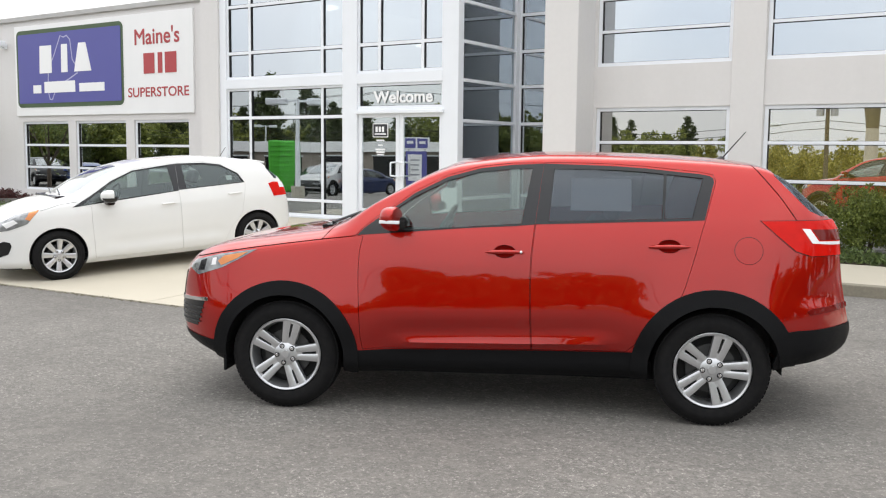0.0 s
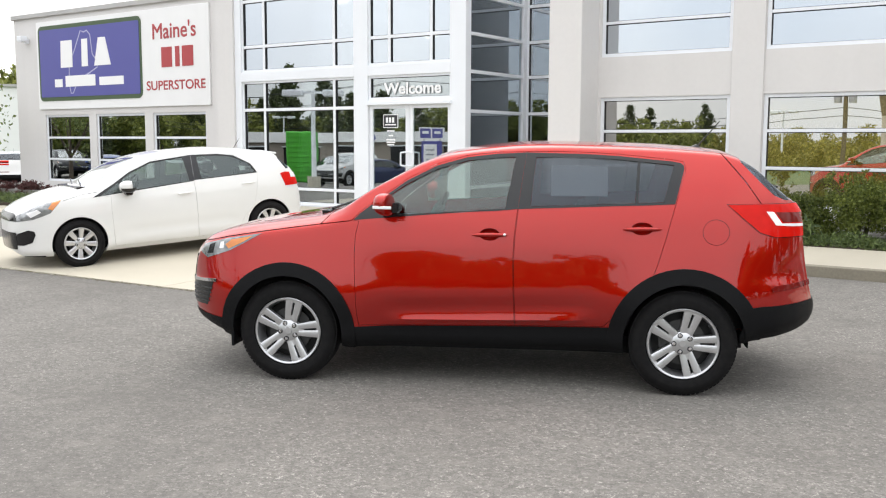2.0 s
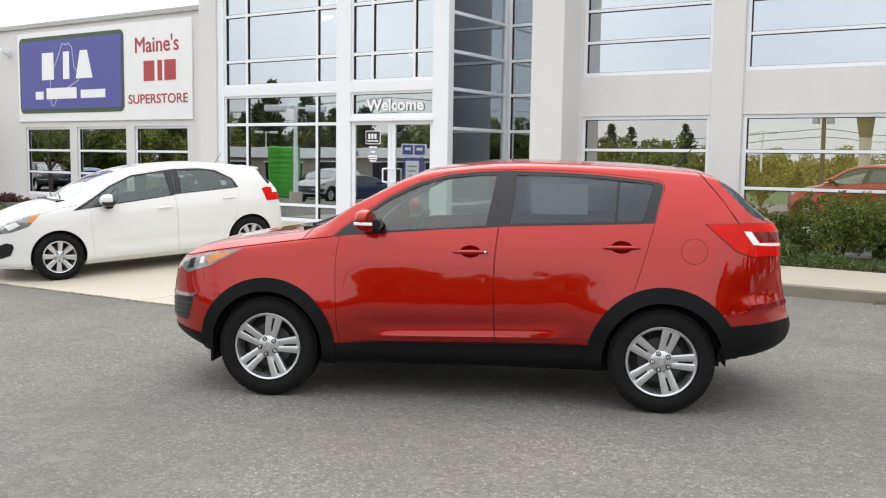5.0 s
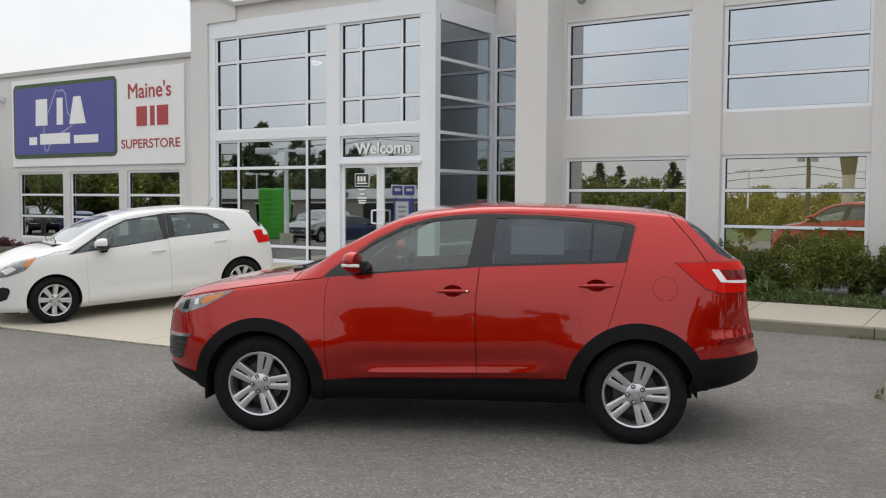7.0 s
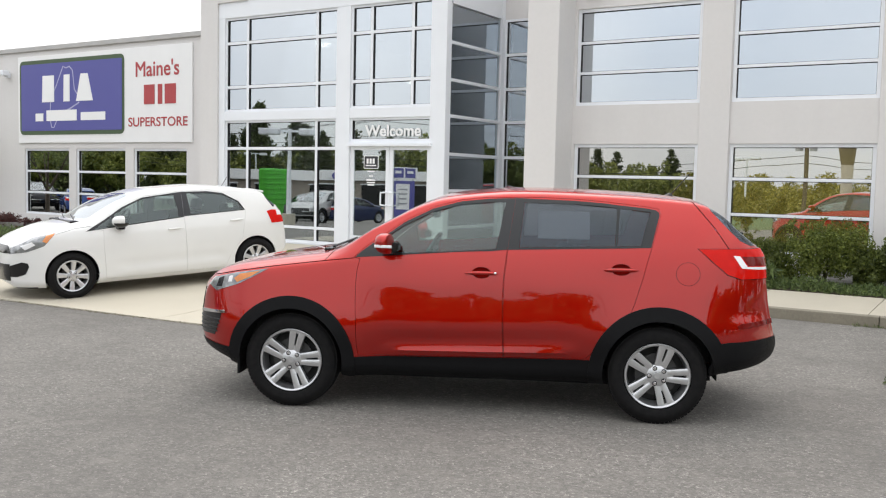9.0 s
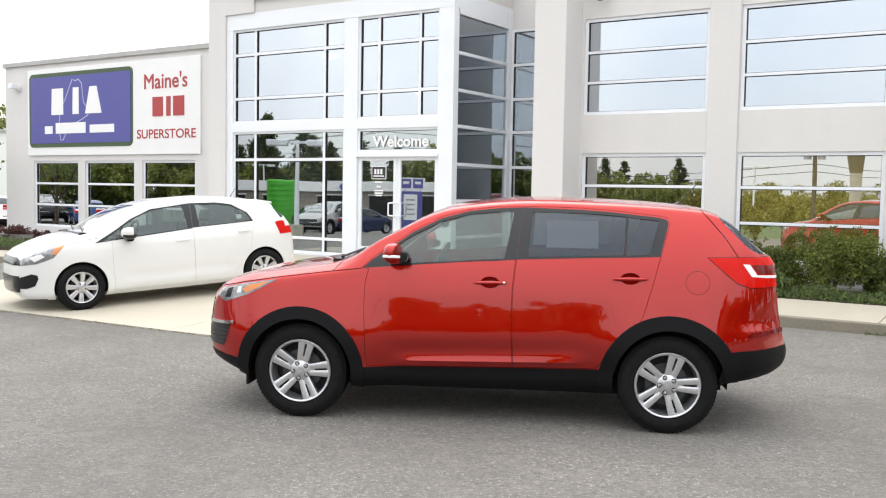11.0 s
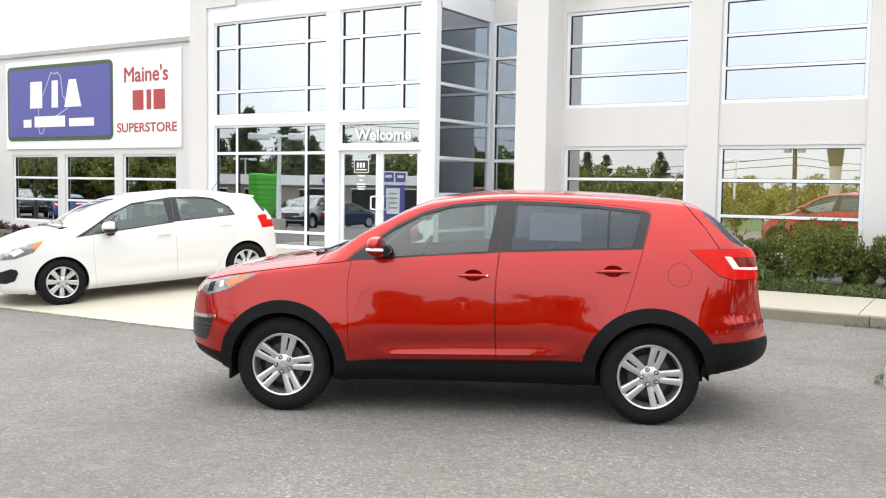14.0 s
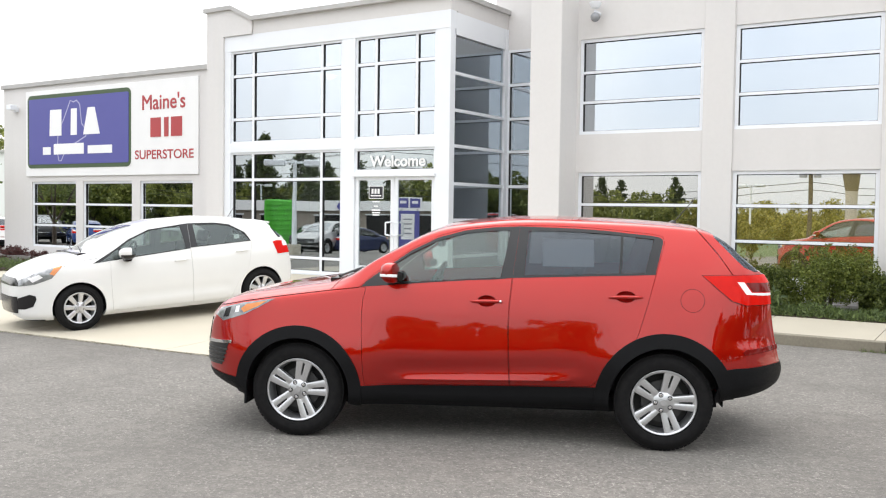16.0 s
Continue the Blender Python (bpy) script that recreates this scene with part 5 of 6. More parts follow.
        ("lamp_gap", [(2.889, 1.247), (3.327, 1.256), (3.7, 1.244), (3.7, 1.043), (3.3, 1.039), (3.195, 1.037), (3.098, 1.067), (2.996, 1.151)], 0.003, M_TRIM, "", "both"),
        ("tail_lamp", [(2.897, 1.244), (3.327, 1.253), (3.7, 1.24), (3.7, 1.047), (3.3, 1.043), (3.196, 1.041), (3.101, 1.071), (3.0, 1.154)], 0.005, M_TAIL, "red tail lamp", "both"),
        ("reversing_lens", [(3.138, 1.203), (3.186, 1.201), (3.241, 1.128), (3.42, 1.124), (3.42, 1.107), (3.335, 1.107), (3.2, 1.117)], 0.0075, M_WHITE_LENS, "clear reversing lens", "both"),
        ("brake_lens", [(3.197, 1.199), (3.7, 1.19), (3.7, 1.128), (3.248, 1.134)], 0.007, M_TAIL_DARK, "dark red lens", "both"),
        # this strip paints the shade of the bumper crease in dark red
        ("reflector", [(3.176, 0.716), (3.2, 0.733), (3.7, 0.785), (3.7, 0.755), (3.19, 0.695)], 0.006, M_TAIL_DARK, "dark red bumper reflector", "both"),
    ],
)
SUV["cup_paint"] = M_RED
red_at = pose(-3.261, 3.904, 0, 0, 0, 26.32)
red_car, red_doors = make_car(SUV, red_at, "car", "glossy red sport-utility car with black wheel arches parked on asphalt")
for z in (0.525, 0.556, 0.587, 0.618):
    me = cut(shell(SUV, 0.007, -0.02), prism_mesh([(-0.9, z), (-0.9, z + 0.008), (-0.59 + (z - 0.5) * 0.35, z + 0.008), (-0.59 + (z - 0.5) * 0.35, z)], "v", -0.3, 0.6), "INTERSECT")
    finish("grille_slat", me, M_ALLOY_DULL, red_car)
# fuel flap: a thin black ring drawn in for its shaded gap
bm = bmesh.new()
for i in range(48):
    a, b = math.tau * i / 48, math.tau * (i + 1) / 48
    za, zb_ = 1.069 + 0.08 * math.sin(a), 1.069 + 0.08 * math.sin(b)
    ua, ub = 2.826 + 0.082 * math.cos(a), 2.826 + 0.082 * math.cos(b)
    va, vb = (0.92 - SUV["plan"](q) * SUV["side"](w) - suv_ledge(q, w) for q, w in ((ua, za), (ub, zb_)))
    add_tube(bm, (ua, va + 0.0005, za), (ub, vb + 0.0005, zb_), 0.0017, n=5, caps=False)
part("fuel_flap", bm, M_TRIM, red_car, "round fuel flap edge")
# mast on the roof, mud flap, price sheet behind the rear door glass
bm = bmesh.new()
add_tube(bm, (2.78, 0.92, 1.588), (2.8, 0.92, 1.62), 0.04, 0.016, 12)
add_tube(bm, (2.79, 0.92, 1.605), (2.945, 0.92, 1.79), 0.005, 0.003, 8)
part("roof_aerial", bm, M_TRIM, red_car, "thin black roof aerial", smooth=True)
part("mud_flap", soft_box(-0.41, -0.39, 0.03, 0.25, 0.225, 0.4, 0.006), M_CLAD, red_car, "black mud flap")
bm = bmesh.new()
add_box(bm, 1.775, 2.143, 0.0, 0.003, 1.286, 1.482)
for q in bm.verts:
    q.co.y += 0.92 - (SUV["plan"](q.co.x) * SUV["side"](1.24) - 0.46 * (q.co.z - 1.235)) + 0.04
part("price_sheet", bm, M_PAPER, red_car, "pale price sheet behind the glass")
bm = bmesh.new()
add_tube(bm, (3.24, 0.92, 1.36), (3.3, 0.62, 1.338), 0.01, 0.007, 8)
add_tube(bm, (3.31, 0.92, 1.295), (3.25, 0.92, 1.365), 0.02, 0.014, 10)
part("rear_wiper", bm, M_TRIM, red_car)
for v in (0.33, 1.51):
    bm = bmesh.new()
    for i in range(14):
        u0_, u1_ = 1.1 + i * 0.12, 1.1 + (i + 1) * 0.12
        add_tube(bm, (u0_, v, SUV["top"](u0_) - 0.036), (u1_, v, SUV["top"](u1_) - 0.036), 0.011, n=6)
    part("roof_moulding", bm, M_RED, red_car)
bm = bmesh.new()
for v in (0.45, 1.0):
    add_tube(bm, (0.21, v, 1.16), (0.29, v + 0.5, 1.2), 0.009, n=6)
add_box(bm, 0.17, 0.25, 0.32, 1.52, 1.12, 1.154)
part("wiper", bm, M_TRIM, red_car, "black wiper and cowl")

# small white hatchback
HATCH = dict(
    seam=0.0018,
    u0=-0.735, u1=3.26, half=0.86,
    plan=curve((-0.735, 0.22), (-0.725, 0.35), (-0.69, 0.48), (-0.61, 0.615), (-0.48, 0.74), (-0.3, 0.823), (0.1, 0.856), (0.6, 0.86), (2.2, 0.86), (2.7, 0.845), (2.95, 0.81), (3.1, 0.75), (3.2, 0.65), (3.25, 0.52), (3.26, 0.42)),
    top=curve((-0.735, 0.56), (-0.725, 0.66), (-0.685, 0.745), (-0.61, 0.81), (-0.36, 0.893), (-0.05, 0.985), (0.2, 1.025), (0.35, 1.08), (0.6, 1.2), (0.8, 1.285), (1.0, 1.345), (1.35, 1.39), (1.85, 1.396), (2.3, 1.36), (2.68, 1.295), (2.84, 1.25), (2.93, 1.17), (3.08, 1.04), (3.15, 0.92), (3.18, 0.74), (3.22, 0.58), (3.26, 0.47)),
    bottom=curve((-0.735, 0.3), (-0.62, 0.21), (-0.35, 0.185), (0.4, 0.17), (2.1, 0.14), (2.9, 0.22), (3.1, 0.27), (3.26, 0.34)),
    belt=curve((-0.735, 0.46), (-0.6, 0.69), (-0.4, 0.82), (-0.1, 0.885), (0.3, 0.915), (1.5, 0.965), (2.5, 0.99), (2.85, 0.98), (3.05, 0.9), (3.17, 0.7), (3.26, 0.42)),
    side=curve((0.15, 0.95), (0.3, 0.97), (0.5, 0.993), (0.65, 1.0), (0.78, 0.992), (0.9, 0.965), (1.0, 0.93), (1.1, 0.9)),
    ledge=lambda u, z: smooth_step(u, 0.5, 0.8) * (1 - smooth_step(u, 2.0, 2.2)) * (0.008 * math.exp(-(((z - 0.3) / 0.04) ** 2)) - 0.006 * math.exp(-(((z - 0.4) / 0.06) ** 2))),
    hood=(0.87, 0.56, 0.018), cab=(0.09, 0.27), soften=1,
    hubs=[(0.02, 0.312), (2.63, 0.258)], opening=0.343, tyre_r=0.31, rim_r=0.205, tyre_w=0.19, tuck=0.015, spokes=8, turns=(8, 20), double=False,
    floor=0.24, dash=0.35, cabin=True, mirror_in=(0.85, 1.22), cup=False, cup_paint=M_WHITE,
    panes=dict(
        vent=[(0.33, 0.893), (0.585, 1.04), (0.6, 0.918)],
        front=[(0.63, 0.922), (0.63, 1.07), (0.78, 1.15), (1.05, 1.25), (1.5, 1.29), (1.52, 0.968)],
        rear=[(1.69, 1.288), (2.0, 1.27), (2.2, 1.235), (2.4, 1.135), (2.49, 1.0), (1.69, 0.985)],
    ),
    pane_door=dict(vent=0, front=0, rear=1), dark=(),
    doors=[
        [(0.46, 0.875), (0.445, 0.7), (0.45, 0.225), (1.57, 0.2), (1.585, 0.95), (1.615, 1.325), (1.05, 1.285), (0.75, 1.17), (0.5, 1.03), (0.22, 0.885)],
        [(1.575, 0.2), (2.14, 0.19), (2.25, 0.4), (2.42, 0.58), (2.52, 0.98), (2.46, 1.12), (2.22, 1.27), (2.0, 1.31), (1.618, 1.325), (1.588, 0.95)],
    ],
    surround=[
        [(0.23, 0.882), (0.5, 1.02), (0.75, 1.16), (1.05, 1.27), (1.6145, 1.312), (1.586, 0.962), (0.6, 0.905)],
        [(1.6185, 1.312), (2.0, 1.295), (2.22, 1.255), (2.44, 1.12), (2.51, 0.99), (1.5885, 0.972)],
    ],
    windscreen=([(0.3, 0.24), (0.24, 0.5), (0.22, 0.86), (0.24, 1.22), (0.3, 1.48), (0.88, 1.39), (0.95, 1.15), (0.97, 0.86), (0.95, 0.57), (0.88, 0.33)], 0.97, 1.7, "z"),
    rear_glass=([(2.88, 0.16), (3.0, 0.1), (3.09, 0.3), (3.11, 0.86), (3.09, 1.42), (3.0, 1.62), (2.88, 1.56)], 1.0, 1.7, "z"),
    grooves=[[(-0.14, 0.88), (0.1, 0.93), (0.3, 0.945)]],
    groove_depth=0.3,
    paint=M_WHITE, paint_label="glossy white painted body",
    handles=[(1.42, 0.815, 0.2, 1.0), (2.34, 0.86, 0.2, 1.0)], mirror=(0.66, 0.985), mirror_size=(0.115, 0.078), mirror_strip=False,
    panels=[
        ("headlamp", [(-0.67, 0.655), (-0.65, 0.73), (-0.4, 0.855), (-0.14, 0.9), (-0.3, 0.74), (-0.5, 0.675)], 0.003, M_CLEAR_LENS, "clear swept-back headlamp", "both"),
        ("indicator", [(-0.26, 0.872), (-0.15, 0.893), (-0.27, 0.775), (-0.32, 0.8)], 0.0045, M_AMBER, "amber indicator lens", "both"),
        ("lamp_bulb", [(-0.56, 0.755), (-0.44, 0.8), (-0.4, 0.76), (-0.52, 0.7)], 0.005, M_WHITE_LENS, "bright reflector", "both"),
        ("fog_lamp_recess", [(-0.69, 0.355), (-0.675, 0.5), (-0.56, 0.545), (-0.5, 0.525), (-0.49, 0.48), (-0.53, 0.385), (-0.62, 0.35)], 0.003, M_TRIM, "black fog lamp recess", "both"),
        ("front_grille", [(-0.85, 0.66), (-0.85, 0.74), (-0.66, 0.76), (-0.66, 0.66)], 0.004, M_TRIM, "black slim grille", "middle"),
        ("lower_grille", [(-0.85, 0.3), (-0.85, 0.52), (-0.68, 0.52), (-0.68, 0.3)], 0.004, M_TRIM, "black lower grille", "middle"),
        ("front_lip", [(-0.85, 0.1), (-0.85, 0.215), (-0.4, 0.2), (-0.36, 0.1)], 0.003, M_CLAD, "black lower lip", "whole"),
        ("tail_lamp", [(2.86, 0.945), (2.94, 0.96), (3.3, 0.92), (3.3, 0.76), (2.92, 0.765)], 0.006, M_TAIL, "red tail lamp", "both"),
        ("reversing_lens", [(3.02, 0.95), (3.3, 0.92), (3.3, 0.86), (3.03, 0.875)], 0.0075, M_WHITE_LENS, "clear reversing lens", "both"),
    ],
)
white_at = pose(-9.381, 6.504, 0.01) @ pose(0, 0, 0, 0, 0, 68.2) @ pose(0, 0, 0, 0, -4.6, 0)
white_car, white_doors = make_car(HATCH, white_at, "car", "small white hatchback parked nose-down on the concrete apron")
part("roof_aerial", tube((2.5, 0.86, 1.33), (2.6, 0.86, 1.46), 0.005, 0.003, 8), M_TRIM, white_car, "thin black roof aerial")
part("roof_spoiler", soft_box(-0.2, 0.05, 0.26, 1.46, -0.03, 0.0, 0.012, pose(2.87, 0, 1.25, 0, 12, 0)), M_WHITE, white_car)
bm = bmesh.new()
for v in (0.5, 1.0):
    add_tube(bm, (0.2, v, 1.025), (0.28, v + 0.45, 1.07), 0.009, n=6)
add_box(bm, 0.1, 0.24, 0.28, 1.44, 0.985, 1.015)
part("wiper", bm, M_TRIM, white_car)
bm = bmesh.new()
add_box(bm, 2.27, 2.35, 0.0, 0.003, 1.04, 1.1)
for q in bm.verts:
    q.co.y += 0.86 - (HATCH["plan"](q.co.x) * HATCH["side"](0.98) - 0.46 * (q.co.z - 0.985)) + 0.012
part("window_sticker", bm, M_PAPER, white_car, "small white sticker on the rear window")

# ---- wall fixtures and interior lamps ----
def wall_lamp():
    lamp = thing("wall_lamp", "white square security lamp high on the stucco wall", "lamp")
    part("bracket", box(-24.47, -24.35, LY - 0.1, LY - 0.002, 4.42, 4.56, 0.01), M_WHITE_FRAME, lamp)
    part("head", soft_box(-24.52, -24.3, LY - 0.3, LY - 0.08, 4.47, 4.62, 0.03), M_WHITE_FRAME, lamp)
    part("lens", box(-24.5, -24.32, LY - 0.28, LY - 0.12, 4.455, 4.469), M_WHITE_LENS, lamp)


wall_lamp()
M_GLOBE = shader("smoked_globe", (0.3, 0.31, 0.33), 0.15, vary=0.1)
dome = thing("security_camera", "white dome security camera under a bracket on the wall", "camera")
part("bracket", tube((-5.56, RY - 0.002, 5.24), (-5.56, RY - 0.2, 5.26), 0.03, n=10), M_WHITE_FRAME, dome)
part("cap", spin_profile([(0.0, 0.0), (-0.02, 0.07), (-0.1, 0.11), (-0.12, 0.11), (-0.12, 0.0)], 24), M_WHITE_FRAME, dome, smooth=True).matrix_basis = pose(-5.56, RY - 0.2, 5.3, -90, 0, 0)
bm = bmesh.new()
bmesh.ops.create_uvsphere(bm, u_segments=20, v_segments=12, radius=0.085)
bm.transform(pose(-5.56, RY - 0.2, 5.16))
part("dome", bm, M_GLOBE, dome, smooth=True)
for x, y, z, r in ((-13.7, 16.5, 4.86, 0.3), (-15.0, 16.9, 3.6, 0.26), (-11.0, 16.5, 3.88, 0.16), (-10.4, 16.7, 3.86, 0.12)):
    lamp = thing("pendant_lamp", "round glowing bowl lamp hanging in the hall", "lamp", "pendant lamps in the hall")
    part("bowl", spin_profile([(0.0, 0.0), (0.03, r * 0.6), (0.09, r), (0.1, r), (0.1, 0.0)], 28), M_LAMP, lamp, smooth=True).matrix_basis = pose(x, y, z, 90, 0, 0)
    part("cord", tube((x, y, z + 0.09), (x, y, 4.8 if x < -14.7 else 5.2), 0.008, n=6), M_DARK, lamp)


# ---- planting ----
def leaves(name, points, length, wide_, material, parent=None, lift=0.0, rng=None, kind=""):
    """Many small folded leaves at the points, each turned by chance."""
    n = len(points)
    rng = rng or np.random.default_rng(3)
    a = rng.normal(size=(n, 3))
    a[:, 2] += lift
    a /= np.linalg.norm(a, axis=1)[:, None]
    b = np.cross(a, rng.normal(size=(n, 3)))
    b /= np.linalg.norm(b, axis=1)[:, None]
    c = np.cross(a, b)
    s = rng.uniform(0.6, 1.3, (n, 1))
    p = np.asarray(points)
    v = np.stack([p, p + a * s * length * 0.5 + b * s * wide_ * 0.5 + c * s * wide_ * 0.15, p + a * s * length, p + a * s * length * 0.5 - b * s * wide_ * 0.5 + c * s * wide_ * 0.15], 1).reshape(-1, 3)
    i = np.arange(n)[:, None] * 4
    f = np.concatenate([i + [0, 1, 2], i + [0, 2, 3]], 0)
    me = bpy.data.meshes.new(name)
    me.from_pydata(v.tolist(), [], f.tolist())
    me.materials.append(material)
    ob = new(name, me)
    ob.parent = parent
    if kind:
        tagged(ob, kind=kind)
    return ob


def shrub(x, y, z, rx, ry, h, material, label, category, name, seed, count=5200, leaf=(0.052, 0.029), group=""):
    rng = np.random.default_rng(seed)
    top = thing(name, label, category, group, at=pose(x, y, z))
    bm = bmesh.new()
    tips = []
    for k in range(11):
        a = rng.uniform(0, math.tau)
        tip = Vector((math.cos(a) * rx * rng.uniform(0.2, 0.75), math.sin(a) * ry * rng.uniform(0.2, 0.75), h * rng.uniform(0.55, 0.95)))
        mid = Vector((tip.x * 0.35, tip.y * 0.35, tip.z * 0.5))
        add_tube(bm, (tip.x * 0.05, tip.y * 0.05, -0.02), mid, 0.014, 0.009, 6)
        add_tube(bm, mid, tip, 0.009, 0.003, 5)
        tips.append((tip, mid))
    part("stem", bm, M_BARK, top)
    pts = []
    blobs = []
    for k in range(16):
        a, q = rng.uniform(0, math.tau), rng.uniform(0.0, 0.72)
        zz = h * rng.uniform(0.3, 0.82)
        blobs.append((math.cos(a) * rx * q, math.sin(a) * ry * q, zz, rng.uniform(0.16, 0.3) * h))
    for k in range(26):
        a, q = rng.uniform(0, math.tau), rng.uniform(0.5, 0.95)
        blobs.append((math.cos(a) * rx * q, math.sin(a) * ry * q, h * rng.uniform(0.15, 0.9) * (1.15 - 0.35 * q), rng.uniform(0.07, 0.15) * h))
    for k in range(9):
        a, q = rng.uniform(0, math.tau), rng.uniform(0.1, 0.8)
        blobs.append((math.cos(a) * rx * q, math.sin(a) * ry * q, h * rng.uniform(0.9, 1.02), rng.uniform(0.04, 0.08) * h))
    wts = np.array([b[3] ** 2 for b in blobs])
    pick = rng.choice(len(blobs), count, p=wts / wts.sum())
    d = rng.normal(size=(count, 3))
    d /= np.linalg.norm(d, axis=1)[:, None]
    bl = np.array(blobs)[pick]
    pts = bl[:, :3] + d * bl[:, 3:4] * rng.uniform(0.55, 1.05, (count, 1))
    pts[:, 2] = np.maximum(pts[:, 2], 0.02)
    leaves("foliage", pts, leaf[0], leaf[1], material, top, 0.3, rng)
    return top


M_LEAF_2 = leaf_shader("shrub_leaf_yellow", (0.06, 0.085, 0.014), (0.22, 0.26, 0.05))
for k, (x, rx, h) in enumerate(((-4.4, 0.75, 0.85), (-3.3, 0.7, 0.8), (-2.35, 0.6, 0.66), (-1.45, 0.72, 0.98), (-0.72, 0.42, 0.62), (0.05, 0.62, 1.0), (1.1, 0.7, 0.9), (2.3, 0.75, 0.9), (3.6, 0.8, 0.85))):
    shrub(x, 13.78 + 0.05 * (k % 3), 0.2, rx, 0.42, h, M_LEAF_2 if k in (3, 5) else M_LEAF, "dense green shrub in the bed before the windows", "shrub", "shrub", 20 + k, 12500, (0.044, 0.025), group="shrubs along the right wing")
rng = np.random.default_rng(9)
n = 16000
gx = rng.uniform(-5.0, 3.2, n)
gy = rng.uniform(12.93, 13.42, n)
gz = 0.2 + rng.uniform(0, 1, n) * (0.13 + 0.06 * np.sin(gx * 5.1) * np.cos(gx * 2.3)) * np.clip((gy - 12.86) / 0.2, 0.15, 1)
tagged(leaves("ground_cover", np.stack([gx, gy, gz], 1), 0.07, 0.018, M_LEAF_LOW, None, 0.5, rng), "low green juniper spreading over the bed's edge", "ground cover", kind="stuff")
shrub(-2.1, 13.12, 0.2, 0.14, 0.12, 0.32, M_LEAF_LOW, "leafy green weed at the bed's edge", "weed", "weed", 77, 160, (0.13, 0.04))

# moss and grit along the apron's front edge and the kerbs
n = 1500
mx = rng.uniform(-13.1, -5.2, n)
my = 5.98 + (mx + 9.0) * 0.06 + rng.normal(0, 0.022, n) - 0.01
mk = np.array([noise.noise((q * 1.7, 5, 0)) for q in mx]) > -0.25
pts = np.stack([mx, my, np.full(n, 0.002)], 1)[mk]
tagged(leaves("moss", pts, 0.018, 0.012, leaf_shader("moss_leaf", (0.09, 0.08, 0.045), (0.24, 0.22, 0.13)), None, -0.2, rng), "moss and grit along the concrete edge", "moss", kind="stuff")
pts = np.stack([rng.uniform(-0.6, 2.0, 500), KERB_Y - np.abs(rng.normal(0, 0.03, 500)), np.full(500, 0.002)], 1)
tagged(leaves("grass_tufts", pts, 0.05, 0.008, M_LEAF_LOW, None, 1.0, rng), "thin grass in the kerb joint", "grass", kind="stuff")
pts = np.stack([0.26 - np.abs(rng.normal(0, 0.02, 60)), rng.uniform(7.6, 8.1, 60), np.full(60, 0.002)], 1)
tagged(leaves("weeds", pts, 0.035, 0.012, M_LEAF_LOW, None, 0.6, rng), "small weeds beside the island's kerb", "weeds", kind="stuff")

# left sidewalk, bed and barberry hedge
walk_left = thing("sidewalk", "pale concrete sidewalk before the low wing", "sidewalk", kind="structure")
for i in range(8):
    x1, x0 = -13.25 - i * 2.0, -13.25 - (i + 1) * 2.0
    z0, z1 = fall(x0, 11), fall(x1, 11)
    bm = bmesh.new()
    v = []
    for x, z in ((x0 + 0.006, z0), (x1 - 0.006, z1)):
        v.append([bm.verts.new(p) for p in ((x, 11.46, z - 0.1), (x, 11.46, z + 0.14), (x, 12.9, z + 0.17), (x, 12.9, z - 0.1))])
    for k in range(4):
        bm.faces.new([v[0][k], v[0][(k + 1) % 4], v[1][(k + 1) % 4], v[1][k]])
    bm.faces.new(v[0][::-1])
    bm.faces.new(v[1])
    bmesh.ops.recalc_face_normals(bm, faces=bm.faces)
    part("slab", bm, M_CONCRETE, walk_left)
    bm = bmesh.new()
    v = []
    for x, z in ((x0 + 0.004, z0), (x1 - 0.004, z1)):
        v.append([bm.verts.new(p) for p in ((x, 11.3, z - 0.1), (x, 11.3, z + 0.138), (x, 11.455, z + 0.142), (x, 11.455, z - 0.1))])
    for k in range(4):
        bm.faces.new([v[0][k], v[0][(k + 1) % 4], v[1][(k + 1) % 4], v[1][k]])
    bm.faces.new(v[0][::-1])
    bm.faces.new(v[1])
    bmesh.ops.recalc_face_normals(bm, faces=bm.faces)
    part("kerb_stone", bm, M_KERB, walk_left)
tagged(part("planting_bed", box(-29, -14.7, 12.9, LY - 0.002, -0.6, 0.02), M_SOIL), "mulched bed before the low wing", "planting bed", kind="structure")
for k in range(7):
    x = -27.6 + k * 1.15
    shrub(x, 14.3, 0.0, 0.66, 0.45, 0.46 + 0.05 * math.sin(k * 2.1), M_LEAF_RED, "low dark red barberry shrub before the wall", "shrub", "barberry_shrub", 60 + k, 2600, (0.05, 0.03), "barberry hedge")
n = 9000
gx, gy = rng.uniform(-29, -19, n), rng.uniform(12.85, 13.7, n)
tagged(leaves("ground_cover", np.stack([gx, gy, rng.uniform(0, 0.22, n)], 1), 0.09, 0.02, M_LEAF_LOW, None, 0.5, rng), "low green ground cover in front of the hedge", "ground cover", kind="stuff")


